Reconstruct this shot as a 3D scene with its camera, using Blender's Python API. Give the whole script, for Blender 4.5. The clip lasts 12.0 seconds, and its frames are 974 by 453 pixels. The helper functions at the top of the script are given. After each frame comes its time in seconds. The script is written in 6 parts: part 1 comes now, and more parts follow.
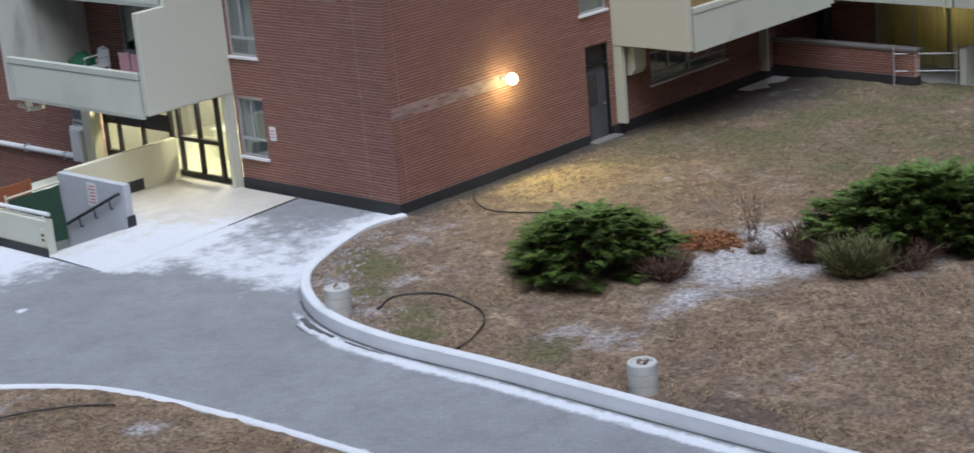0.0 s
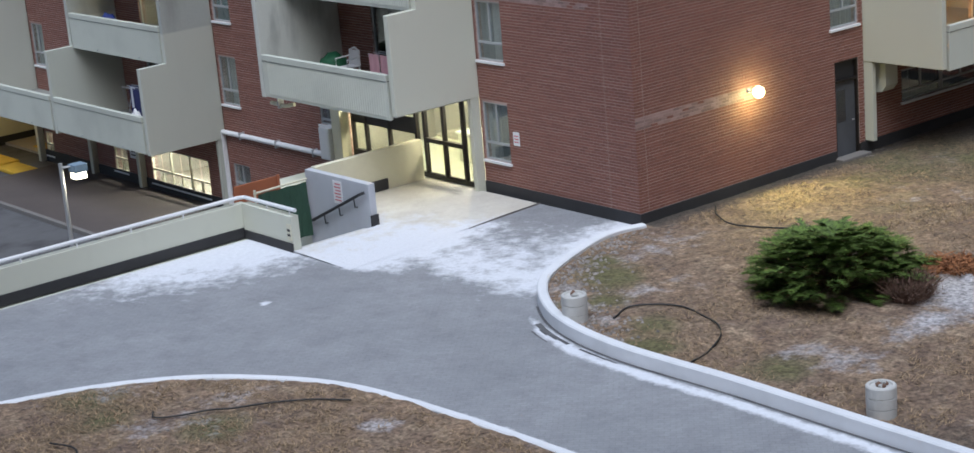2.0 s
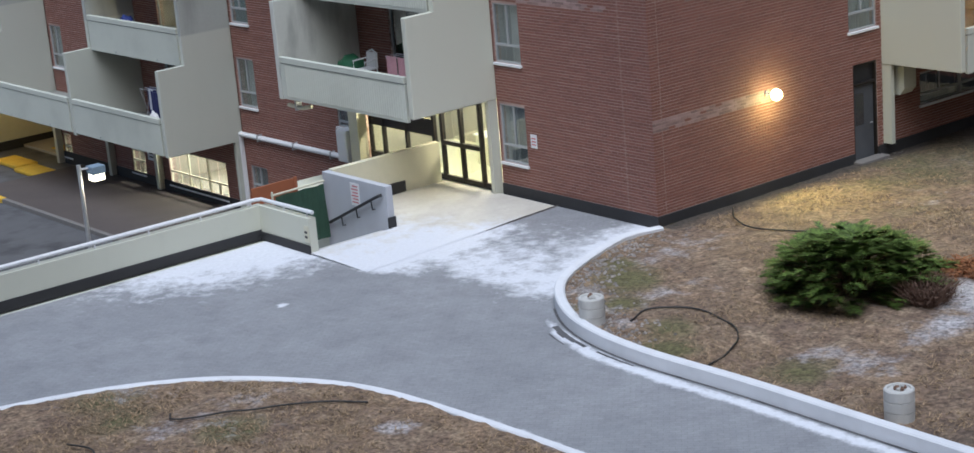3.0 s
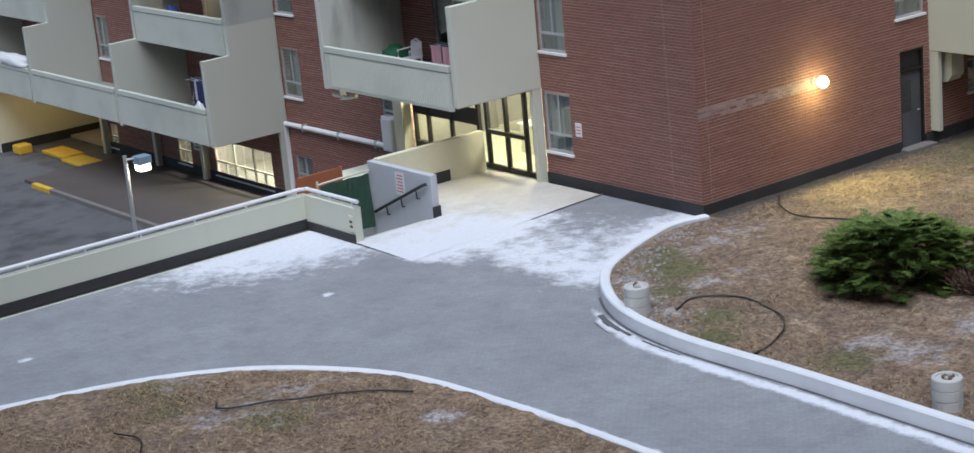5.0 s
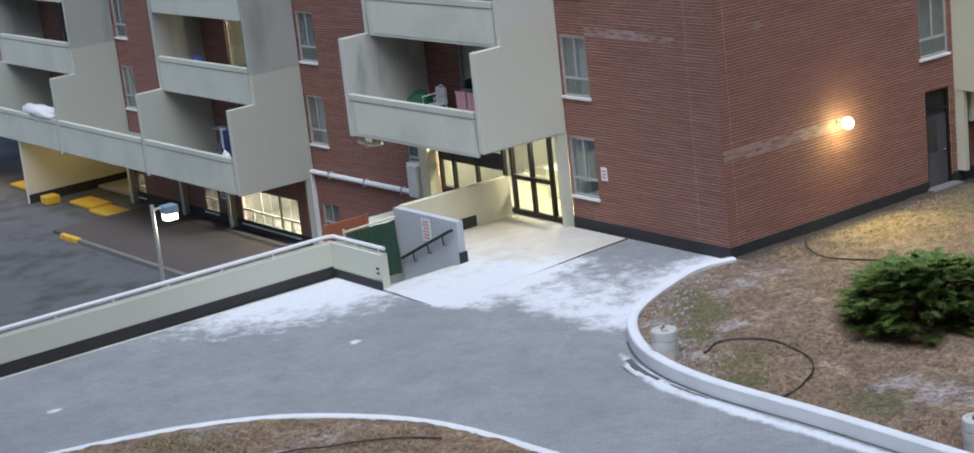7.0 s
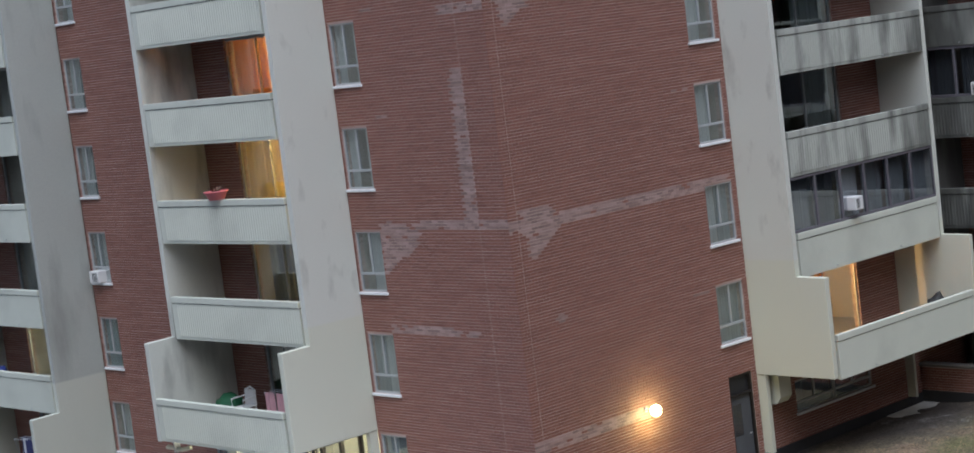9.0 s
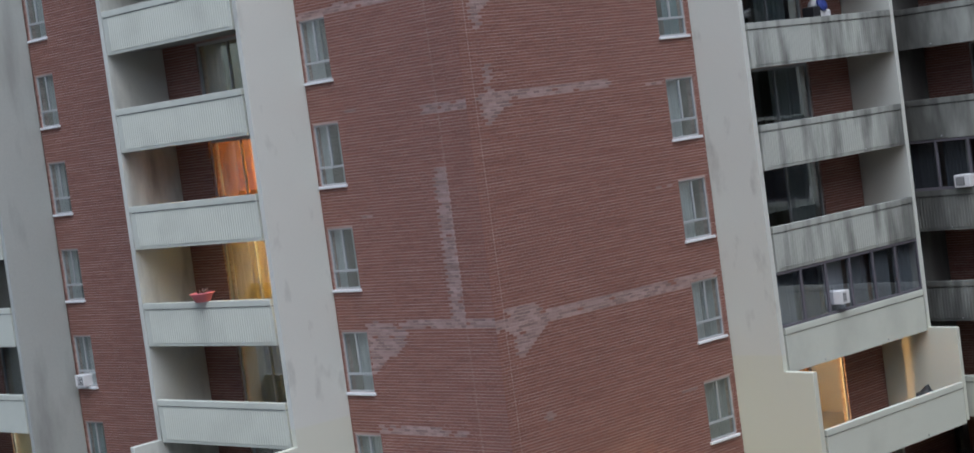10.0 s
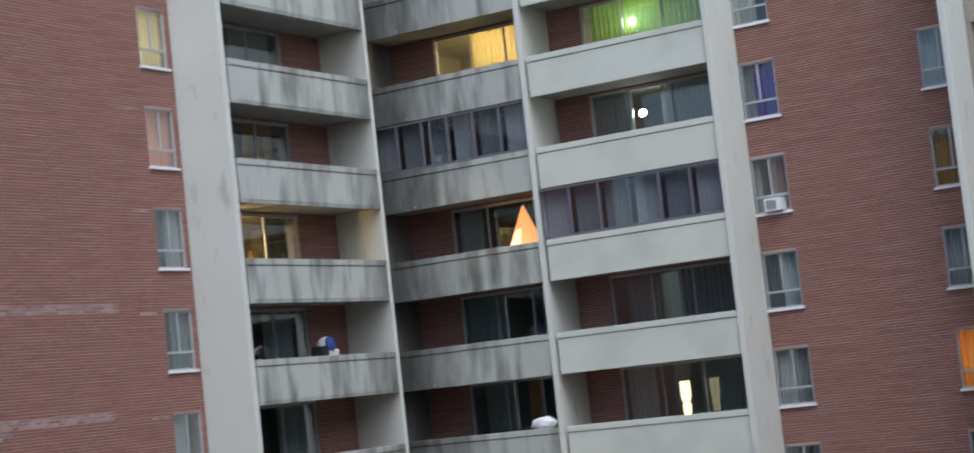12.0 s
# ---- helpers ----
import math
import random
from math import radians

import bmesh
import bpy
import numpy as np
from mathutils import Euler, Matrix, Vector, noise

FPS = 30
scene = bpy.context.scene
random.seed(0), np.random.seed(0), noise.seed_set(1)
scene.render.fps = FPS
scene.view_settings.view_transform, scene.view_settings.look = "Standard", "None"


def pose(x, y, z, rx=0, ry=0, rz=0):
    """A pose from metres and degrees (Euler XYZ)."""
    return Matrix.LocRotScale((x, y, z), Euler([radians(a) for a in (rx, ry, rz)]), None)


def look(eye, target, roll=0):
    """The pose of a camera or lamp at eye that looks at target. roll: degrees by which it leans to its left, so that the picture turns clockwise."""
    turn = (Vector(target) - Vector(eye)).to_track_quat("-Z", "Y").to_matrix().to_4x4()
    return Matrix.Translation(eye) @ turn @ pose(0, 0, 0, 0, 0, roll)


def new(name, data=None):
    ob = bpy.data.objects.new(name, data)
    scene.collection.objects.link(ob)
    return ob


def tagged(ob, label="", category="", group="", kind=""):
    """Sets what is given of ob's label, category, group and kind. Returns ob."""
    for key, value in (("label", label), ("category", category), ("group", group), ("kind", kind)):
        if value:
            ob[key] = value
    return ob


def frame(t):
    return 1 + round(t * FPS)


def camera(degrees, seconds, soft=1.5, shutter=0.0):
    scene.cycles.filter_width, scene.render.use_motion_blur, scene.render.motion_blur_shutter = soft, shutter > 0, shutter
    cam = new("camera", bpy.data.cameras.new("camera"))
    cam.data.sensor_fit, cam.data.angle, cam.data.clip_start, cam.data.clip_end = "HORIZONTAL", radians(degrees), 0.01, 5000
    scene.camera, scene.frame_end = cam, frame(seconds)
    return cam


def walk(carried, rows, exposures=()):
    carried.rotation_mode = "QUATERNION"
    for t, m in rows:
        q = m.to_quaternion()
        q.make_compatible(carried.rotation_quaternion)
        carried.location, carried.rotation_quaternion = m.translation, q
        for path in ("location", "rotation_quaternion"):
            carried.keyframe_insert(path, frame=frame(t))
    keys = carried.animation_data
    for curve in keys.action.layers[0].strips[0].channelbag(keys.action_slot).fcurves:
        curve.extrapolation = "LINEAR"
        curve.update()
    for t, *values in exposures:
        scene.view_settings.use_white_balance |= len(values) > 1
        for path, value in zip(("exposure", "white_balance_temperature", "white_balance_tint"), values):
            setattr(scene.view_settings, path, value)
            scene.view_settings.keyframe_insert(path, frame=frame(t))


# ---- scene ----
# ---- camera: a phone held at a high window, turning almost on the spot ----
cam = camera(29.15, 12.0, shutter=0.2)
PATH = [
    (0.0, (-29.946, -31.581, 12.620), -46.16, -16.72, -5.02),
    (0.5, (-29.948, -31.585, 12.620), -42.29, -16.27, -4.99),
    (1.0, (-29.949, -31.576, 12.623), -40.53, -16.20, -4.78),
    (1.5, (-29.941, -31.565, 12.629), -39.32, -16.02, -4.74),
    (2.0, (-29.931, -31.546, 12.628), -38.61, -15.86, -4.77),
    (2.5, (-29.925, -31.535, 12.624), -38.30, -15.79, -4.78),
    (4.5, (-29.906, -31.516, 12.596), -37.10, -15.80, -5.14),
    (5.0, (-29.889, -31.502, 12.596), -36.61, -15.94, -5.37),
    (5.5, (-29.886, -31.497, 12.596), -36.34, -15.96, -5.58),
    (6.0, (-29.877, -31.496, 12.606), -36.24, -15.95, -5.69),
    (6.5, (-29.874, -31.498, 12.614), -35.87, -15.87, -5.97),
    (6.7, (-29.874, -31.504, 12.617), -35.76, -15.57, -6.06),
    (8.3, (-29.892, -31.557, 12.628), -39.07, -8.40, -6.60),
    (8.5, (-29.899, -31.565, 12.629), -40.12, -8.36, -6.80),
    (9.0, (-29.911, -31.567, 12.640), -42.80, -6.18, -6.93),
    (9.5, (-29.912, -31.565, 12.648), -43.18, -4.75, -7.46),
    (10.0, (-29.901, -31.549, 12.651), -43.60, -3.26, -7.56),
    (10.5, (-29.905, -31.552, 12.655), -44.28, -0.24, -7.36),
    (11.0, (-29.907, -31.548, 12.648), -49.47, 1.11, -7.18),
    (11.5, (-29.900, -31.543, 12.642), -54.60, 2.67, -6.31),
    (12.0, (-29.908, -31.545, 12.639), -59.61, 5.15, -6.22),
]
walk(cam, [(t, pose(*eye, 0, 0, yaw) @ pose(0, 0, 0, 90 + pitch, 0, 0) @ pose(0, 0, 0, 0, 0, roll)) for t, eye, yaw, pitch, roll in PATH],
     exposures=[(0.0, 0.53, 5850, 10), (6.7, 0.56, 5850, 10), (9.0, 0.68, 5850, 10), (10.0, 0.72, 5830, 10), (10.5, 0.9, 5830, 10), (11.0, 0.98, 5850, 10), (12.0, 1.0, 5850, 10)])

# ---- dusk sky, overcast ----
world = bpy.data.worlds.new("sky")
scene.world = world
world.use_nodes = True
wn = world.node_tree
bg = wn.nodes["Background"]
sky = wn.nodes.new("ShaderNodeTexSky")
sky.sky_type = "NISHITA"
sky.sun_disc = False
sky.sun_elevation = radians(40)
sky.sun_rotation = radians(215)
sky.altitude = 100
sky.air_density = 1.0
sky.dust_density = 2.0
sky.ozone_density = 1.0
wn.links.new(sky.outputs[0], bg.inputs[0])
bg.inputs[1].default_value = 0.07
sun = new("sun", bpy.data.lights.new("sun", "SUN"))
sun.data.energy, sun.data.angle, sun.data.color = 2.1, radians(50), (0.97, 0.98, 1.0)
sun.matrix_world = look((-10.5, -11.5, 40), (0, 0, 0))


def lamp(name, place, power, colour, size=0.08):
    ob = new(name, bpy.data.lights.new(name, "POINT"))
    ob.data.energy, ob.data.color, ob.data.shadow_soft_size = power, colour, size
    ob.location = place
    return ob


# ---- materials ----
def mat(name, colour, rough=0.8, metal=0.0, vary=0.12, scale=6.0, fine=60.0, bump=0.15, stain=None, stain_scale=0.5, stain_amount=0.4, streak=False, island=0.0, obj=0.0, emit=0.0, stain_from=0.48, stain_to=0.75, stretch=(1.7, 1.7, 0.4), repaint=None, corner_dark=None):
    """A procedural surface: base colour, two scales of variation, optional stains or vertical streaks, fine relief."""
    m = bpy.data.materials.new(name)
    m.use_nodes = True
    nt = m.node_tree
    b = nt.nodes["Principled BSDF"]
    b.inputs["Roughness"].default_value = rough
    b.inputs["Metallic"].default_value = metal
    co = nt.nodes.new("ShaderNodeNewGeometry")
    n1 = nt.nodes.new("ShaderNodeTexNoise"); n1.inputs["Scale"].default_value = scale; n1.inputs["Detail"].default_value = 5
    n2 = nt.nodes.new("ShaderNodeTexNoise"); n2.inputs["Scale"].default_value = fine; n2.inputs["Detail"].default_value = 3
    for n in (n1, n2):
        nt.links.new(co.outputs["Position"], n.inputs["Vector"])
    add = nt.nodes.new("ShaderNodeMath"); add.operation = "ADD"
    nt.links.new(n1.outputs[0], add.inputs[0]); nt.links.new(n2.outputs[0], add.inputs[1])
    last = add
    for amount, socket in ((island, co.outputs["Random Per Island"]), (obj, nt.nodes.new("ShaderNodeObjectInfo").outputs["Random"])):
        if amount:
            k = nt.nodes.new("ShaderNodeMath"); k.operation = "MULTIPLY_ADD"
            nt.links.new(socket, k.inputs[0]); k.inputs[1].default_value = amount / max(vary, 0.01)
            nt.links.new(last.outputs[0], k.inputs[2]); last = k
    half = 1.0 + 0.5 * (island + obj) / max(vary, 0.01)
    ramp = nt.nodes.new("ShaderNodeMapRange")
    nt.links.new(last.outputs[0], ramp.inputs[0])
    ramp.inputs[1].default_value, ramp.inputs[2].default_value = half - 1, half + 1
    ramp.inputs[3].default_value, ramp.inputs[4].default_value = 1 - vary * 2, 1 + vary * 2
    ramp.clamp = False
    mul = nt.nodes.new("ShaderNodeMix"); mul.data_type = "RGBA"; mul.blend_type = "MULTIPLY"; mul.inputs[0].default_value = 1
    mul.inputs[6].default_value = (*colour, 1)
    nt.links.new(ramp.outputs[0], mul.inputs[7])
    out = mul.outputs[2]
    if stain:
        n3 = nt.nodes.new("ShaderNodeTexNoise"); n3.inputs["Scale"].default_value = stain_scale; n3.inputs["Detail"].default_value = 6
        mp = nt.nodes.new("ShaderNodeMapping")
        if streak:
            mp.inputs["Scale"].default_value = stretch
        nt.links.new(co.outputs["Position"], mp.inputs[0]); nt.links.new(mp.outputs[0], n3.inputs["Vector"])
        r3 = nt.nodes.new("ShaderNodeMapRange"); nt.links.new(n3.outputs[0], r3.inputs[0])
        r3.inputs[1].default_value, r3.inputs[2].default_value, r3.inputs[4].default_value = stain_from, stain_to, stain_amount
        mix = nt.nodes.new("ShaderNodeMix"); mix.data_type = "RGBA"
        nt.links.new(r3.outputs[0], mix.inputs[0]); nt.links.new(out, mix.inputs[6]); mix.inputs[7].default_value = (*stain, 1)
        out = mix.outputs[2]
    # streaky darkening, densest at the given x, y and fading with distance
    if corner_dark:
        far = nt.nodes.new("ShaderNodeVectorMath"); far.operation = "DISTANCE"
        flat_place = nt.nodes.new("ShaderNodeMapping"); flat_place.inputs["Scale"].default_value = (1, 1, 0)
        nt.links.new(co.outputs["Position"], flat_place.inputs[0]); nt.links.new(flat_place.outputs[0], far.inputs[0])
        far.inputs[1].default_value = (corner_dark[0], corner_dark[1], 0)
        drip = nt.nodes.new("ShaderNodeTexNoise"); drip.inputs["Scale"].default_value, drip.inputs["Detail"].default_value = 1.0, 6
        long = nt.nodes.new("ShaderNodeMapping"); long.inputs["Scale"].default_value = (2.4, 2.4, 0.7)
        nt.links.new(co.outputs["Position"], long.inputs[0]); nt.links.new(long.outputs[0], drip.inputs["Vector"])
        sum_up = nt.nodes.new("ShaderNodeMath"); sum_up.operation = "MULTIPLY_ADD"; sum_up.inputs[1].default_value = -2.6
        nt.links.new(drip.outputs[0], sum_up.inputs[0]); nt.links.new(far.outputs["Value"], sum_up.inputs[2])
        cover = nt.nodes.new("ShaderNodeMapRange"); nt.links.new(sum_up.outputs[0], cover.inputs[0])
        cover.inputs[1].default_value, cover.inputs[2].default_value, cover.inputs[3].default_value, cover.inputs[4].default_value = corner_dark[2] - 2.6, corner_dark[2] - 0.4, 0.85, 0.0
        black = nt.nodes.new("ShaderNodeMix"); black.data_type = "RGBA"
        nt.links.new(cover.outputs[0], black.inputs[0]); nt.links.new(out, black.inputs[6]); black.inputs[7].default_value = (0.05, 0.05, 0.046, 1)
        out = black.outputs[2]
    if repaint:
        level, fresh = repaint
        xyz = nt.nodes.new("ShaderNodeSeparateXYZ"); nt.links.new(co.outputs["Position"], xyz.inputs[0])
        edge = nt.nodes.new("ShaderNodeMapRange"); nt.links.new(xyz.outputs[2], edge.inputs[0])
        edge.inputs[1].default_value, edge.inputs[2].default_value, edge.inputs[3].default_value, edge.inputs[4].default_value = level - 0.03, level + 0.03, 0.85, 0.0
        coat = nt.nodes.new("ShaderNodeMix"); coat.data_type = "RGBA"
        nt.links.new(edge.outputs[0], coat.inputs[0]); nt.links.new(out, coat.inputs[6]); coat.inputs[7].default_value = (*fresh, 1)
        out = coat.outputs[2]
    nt.links.new(out, b.inputs["Base Color"])
    if bump:
        bp = nt.nodes.new("ShaderNodeBump"); bp.inputs["Strength"].default_value = bump; bp.inputs["Distance"].default_value = 0.02
        nt.links.new(n2.outputs[0], bp.inputs["Height"]); nt.links.new(bp.outputs[0], b.inputs["Normal"])
    if emit:
        b.inputs["Emission Color"].default_value = (*colour, 1); b.inputs["Emission Strength"].default_value = emit
    return m


def glass_mat(name, tint=(0.9, 0.95, 0.95)):
    m = bpy.data.materials.new(name)
    m.use_nodes = True
    nt = m.node_tree
    nt.nodes.remove(nt.nodes["Principled BSDF"])
    tr = nt.nodes.new("ShaderNodeBsdfTransparent"); tr.inputs[0].default_value = (*tint, 1)
    gl = nt.nodes.new("ShaderNodeBsdfGlossy"); gl.inputs["Roughness"].default_value = 0.03
    lw = nt.nodes.new("ShaderNodeLayerWeight"); lw.inputs[0].default_value = 0.25
    fr = nt.nodes.new("ShaderNodeMapRange"); nt.links.new(lw.outputs["Facing"], fr.inputs[0])
    fr.inputs[3].default_value, fr.inputs[4].default_value = 0.05, 0.7
    mx = nt.nodes.new("ShaderNodeMixShader")
    nt.links.new(fr.outputs[0], mx.inputs[0]); nt.links.new(tr.outputs[0], mx.inputs[1]); nt.links.new(gl.outputs[0], mx.inputs[2])
    nt.links.new(mx.outputs[0], nt.nodes["Material Output"].inputs[0])
    return m


def glow(name, colour, strength):
    m = bpy.data.materials.new(name)
    m.use_nodes = True
    b = m.node_tree.nodes["Principled BSDF"]
    b.inputs["Base Color"].default_value = (*colour, 1)
    b.inputs["Emission Color"].default_value = (*colour, 1)
    b.inputs["Emission Strength"].default_value = strength
    return m


M = dict(
    brick=mat("red_brick", (0.222, 0.099, 0.074), 0.9, vary=0.08, scale=0.5, fine=30, bump=0.2, island=0.14, obj=0.0),
    brick_one=mat("red_brick_single", (0.222, 0.099, 0.074), 0.9, vary=0.08, scale=0.5, fine=30, bump=0.2, obj=0.16),
    brick_grey=mat("repaired_brick", (0.30, 0.205, 0.185), 0.9, vary=0.12, scale=2, fine=30, bump=0.2, island=0.3),
    mortar=mat("mortar", (0.48, 0.365, 0.325), 0.95, vary=0.12, scale=1.0, fine=40, stain=(0.24, 0.15, 0.125), stain_scale=0.55, stain_amount=0.75, stain_from=0.4, stain_to=0.62, streak=True, stretch=(1.0, 1.0, 24.0)),
    concrete=mat("painted_concrete", (0.56, 0.58, 0.505), 0.85, vary=0.05, scale=0.7, fine=25, bump=0.08, stain=(0.25, 0.26, 0.23), stain_scale=0.6, stain_amount=0.30),
    concrete_fin=mat("painted_concrete_wall", (0.57, 0.58, 0.525), 0.85, vary=0.05, scale=0.4, fine=25, bump=0.08, stain=(0.2, 0.2, 0.18), stain_scale=1.1, stain_amount=0.4, stain_from=0.6, stain_to=0.75, streak=True, stretch=(1.6, 1.6, 0.7), repaint=(5.6, (0.57, 0.58, 0.48))),
    concrete_fin_worn=mat("worn_concrete_wall", (0.57, 0.58, 0.525), 0.85, vary=0.05, scale=0.4, fine=25, bump=0.08, stain=(0.12, 0.125, 0.115), stain_scale=0.9, stain_amount=0.7, stain_from=0.5, stain_to=0.75, streak=True, stretch=(1.6, 1.6, 0.4)),
    concrete_fin_far=mat("weathered_concrete_wall", (0.40, 0.42, 0.39), 0.85, vary=0.07, scale=0.4, fine=25, bump=0.08, stain=(0.16, 0.165, 0.15), stain_scale=0.7, stain_amount=0.6, stain_from=0.52, stain_to=0.78, streak=True, stretch=(1.6, 1.6, 0.4), repaint=(3.4, (0.53, 0.55, 0.48))),
    grey_paint=mat("blue_grey_paint", (0.47, 0.49, 0.53), 0.7, vary=0.05, scale=1.5, fine=30, bump=0.05, stain=(0.3, 0.31, 0.33), stain_scale=1.5, stain_amount=0.3),
    floor_grey=mat("balcony_floor_concrete", (0.27, 0.275, 0.25), 0.9, vary=0.1, scale=1.5, fine=30, stain=(0.12, 0.12, 0.11), stain_scale=1.0, stain_amount=0.5),
    concrete_dirty=mat("weathered_concrete", (0.40, 0.415, 0.375), 0.9, vary=0.06, scale=0.7, fine=25, bump=0.1, stain=(0.07, 0.072, 0.065), stain_scale=0.8, stain_amount=0.85, stain_from=0.46, stain_to=0.74, streak=True, stretch=(2.6, 2.6, 0.5), corner_dark=(16.2, -1.0, 1.9)),
    concrete_near_black=mat("near_black_concrete", (0.10, 0.10, 0.095), 0.9, vary=0.12, scale=0.8, fine=25, bump=0.1, stain=(0.25, 0.255, 0.235), stain_scale=0.8, stain_amount=0.5, streak=True, stretch=(2.2, 2.2, 0.4)),
    cream=mat("cream_paint", (0.62, 0.60, 0.47), 0.8, vary=0.05, stain=(0.4, 0.38, 0.3), stain_amount=0.2),
    tar=mat("black_plinth", (0.028, 0.028, 0.03), 0.7, vary=0.15, stain=(0.06, 0.06, 0.06)),
    asphalt=mat("asphalt", (0.10, 0.10, 0.105), 0.9, vary=0.14, scale=1.5, fine=60, stain=(0.03, 0.03, 0.032), stain_scale=0.9, stain_amount=0.85),
    paving=mat("pinkish_paving", (0.085, 0.07, 0.065), 0.9, vary=0.1, scale=1.5, fine=50, stain=(0.05, 0.045, 0.042), stain_scale=0.6),
    kerb=mat("frosted_kerb", (0.68, 0.70, 0.73), 0.85, vary=0.05, scale=3, fine=60, stain=(0.45, 0.47, 0.49), stain_scale=1.4, stain_amount=0.3),
    kerb_grey=mat("grey_kerb", (0.17, 0.16, 0.15), 0.9, vary=0.12, scale=3, fine=50),
    planter=mat("planter_concrete", (0.52, 0.52, 0.50), 0.9, vary=0.08, scale=6, fine=80, bump=0.3, stain=(0.28, 0.28, 0.27), stain_scale=3),
    white=mat("white_paint", (0.72, 0.73, 0.74), 0.5, vary=0.04, bump=0.03),
    alu=mat("window_frame_grey", (0.42, 0.44, 0.45), 0.45, metal=0.3, vary=0.05, bump=0.02),
    frame_grey=mat("grey_enclosure_frame", (0.15, 0.14, 0.16), 0.5, metal=0.2, vary=0.08, bump=0.02),
    dark_frame=mat("dark_bronze_frame", (0.035, 0.03, 0.028), 0.4, metal=0.5, vary=0.1, bump=0.02),
    glass=glass_mat("glass"),
    dark_glass=glass_mat("tinted_glass", (0.82, 0.84, 0.88)),
    room=mat("room_paint", (0.36, 0.33, 0.28), 0.9, vary=0.05),
    curtain=mat("white_curtain", (0.55, 0.56, 0.56), 0.95, vary=0.06, scale=2),
    black=mat("black_metal", (0.02, 0.02, 0.022), 0.5, vary=0.1, bump=0.02),
    hose=mat("black_hose", (0.025, 0.025, 0.025), 0.6, vary=0.1),
    plastic=mat("white_plastic", (0.7, 0.7, 0.7), 0.4, vary=0.03, bump=0.0),
    green=mat("green_tarpaulin", (0.032, 0.08, 0.05), 0.7, vary=0.2, scale=3, stain=(0.02, 0.04, 0.03)),
    rust=mat("rust_red_board", (0.36, 0.12, 0.055), 0.8, vary=0.1, stain=(0.22, 0.08, 0.05), stain_scale=1.5),
    pink=mat("pink_cloth", (0.55, 0.32, 0.36), 0.95, vary=0.06),
    red=mat("red_plastic", (0.55, 0.14, 0.16), 0.5, vary=0.05),
    blue=mat("blue_plastic", (0.03, 0.05, 0.22), 0.5, vary=0.1),
    yellow=mat("yellow_paint", (0.65, 0.40, 0.03), 0.7, vary=0.1, stain=(0.3, 0.2, 0.05), stain_scale=3),
    pale_blue=mat("blue_grey_metal", (0.22, 0.31, 0.40), 0.5, metal=0.2, vary=0.05),
    steel=mat("galvanised_steel", (0.42, 0.43, 0.44), 0.45, metal=0.4, vary=0.06),
    juniper=mat("juniper_green", (0.092, 0.145, 0.026), 0.65, vary=0.25, scale=3, fine=20, bump=0, island=0.6),
    twig=mat("brown_twig", (0.13, 0.078, 0.055), 0.9, vary=0.2, scale=5, bump=0, island=0.3),
    straw=mat("dry_grass", (0.27, 0.192, 0.115), 0.95, vary=0.15, scale=0.6, fine=12, bump=0, island=0.5),
    rubble=mat("frosty_rubble", (0.22, 0.2, 0.185), 0.95, vary=0.2, scale=8, island=0.4, bump=0),
    stone=mat("pale_stone", (0.4, 0.4, 0.38), 0.9, vary=0.15, scale=8),
)


# ---- building blocks ----
def part(name, bm, material, parent=None, label="", smooth=False):
    """Links a bmesh as one mesh object, under parent if given."""
    me = bpy.data.meshes.new(name)
    bmesh.ops.recalc_face_normals(bm, faces=bm.faces)
    bm.to_mesh(me)
    bm.free()
    if smooth:
        me.shade_smooth()
    me.materials.append(M[material] if isinstance(material, str) else material)
    ob = new(name, me)
    if parent:
        ob.parent = parent
    if label:
        ob["label"] = label
    return ob


def thing(name, label, category, group="", kind="", place=(0, 0, 0)):
    ob = new(name)
    ob.empty_display_size = 0.2
    ob.location = place
    return tagged(ob, label, category, group, kind)


def box(bm, x0, x1, y0, y1, z0, z1, bevel=0.0):
    r = bmesh.ops.create_cube(bm, size=1)
    vs = r["verts"]
    for v in vs:
        v.co = ((x0 + x1) / 2 + v.co.x * (x1 - x0), (y0 + y1) / 2 + v.co.y * (y1 - y0), (z0 + z1) / 2 + v.co.z * (z1 - z0))
    if bevel:
        bmesh.ops.bevel(bm, geom=list({e for v in vs for e in v.link_edges}), offset=bevel, segments=2, affect="EDGES", profile=0.6)
    return bm


def tube(bm, points, radius, sides=8, closed=True):
    """A round bar along points."""
    rings = []
    pts = [Vector(p) for p in points]
    for i, p in enumerate(pts):
        d = (pts[min(i + 1, len(pts) - 1)] - pts[max(i - 1, 0)]).normalized()
        a = d.cross(Vector((0, 0, 1)) if abs(d.z) < 0.9 else Vector((1, 0, 0))).normalized()
        b = d.cross(a)
        rings.append([bm.verts.new(p + radius * (math.cos(2 * math.pi * k / sides) * a + math.sin(2 * math.pi * k / sides) * b)) for k in range(sides)])
    for r, s in zip(rings, rings[1:]):
        for k in range(sides):
            bm.faces.new((r[k], r[(k + 1) % sides], s[(k + 1) % sides], s[k]))
    if closed:
        bm.faces.new(rings[0]); bm.faces.new(rings[-1])
    return bm


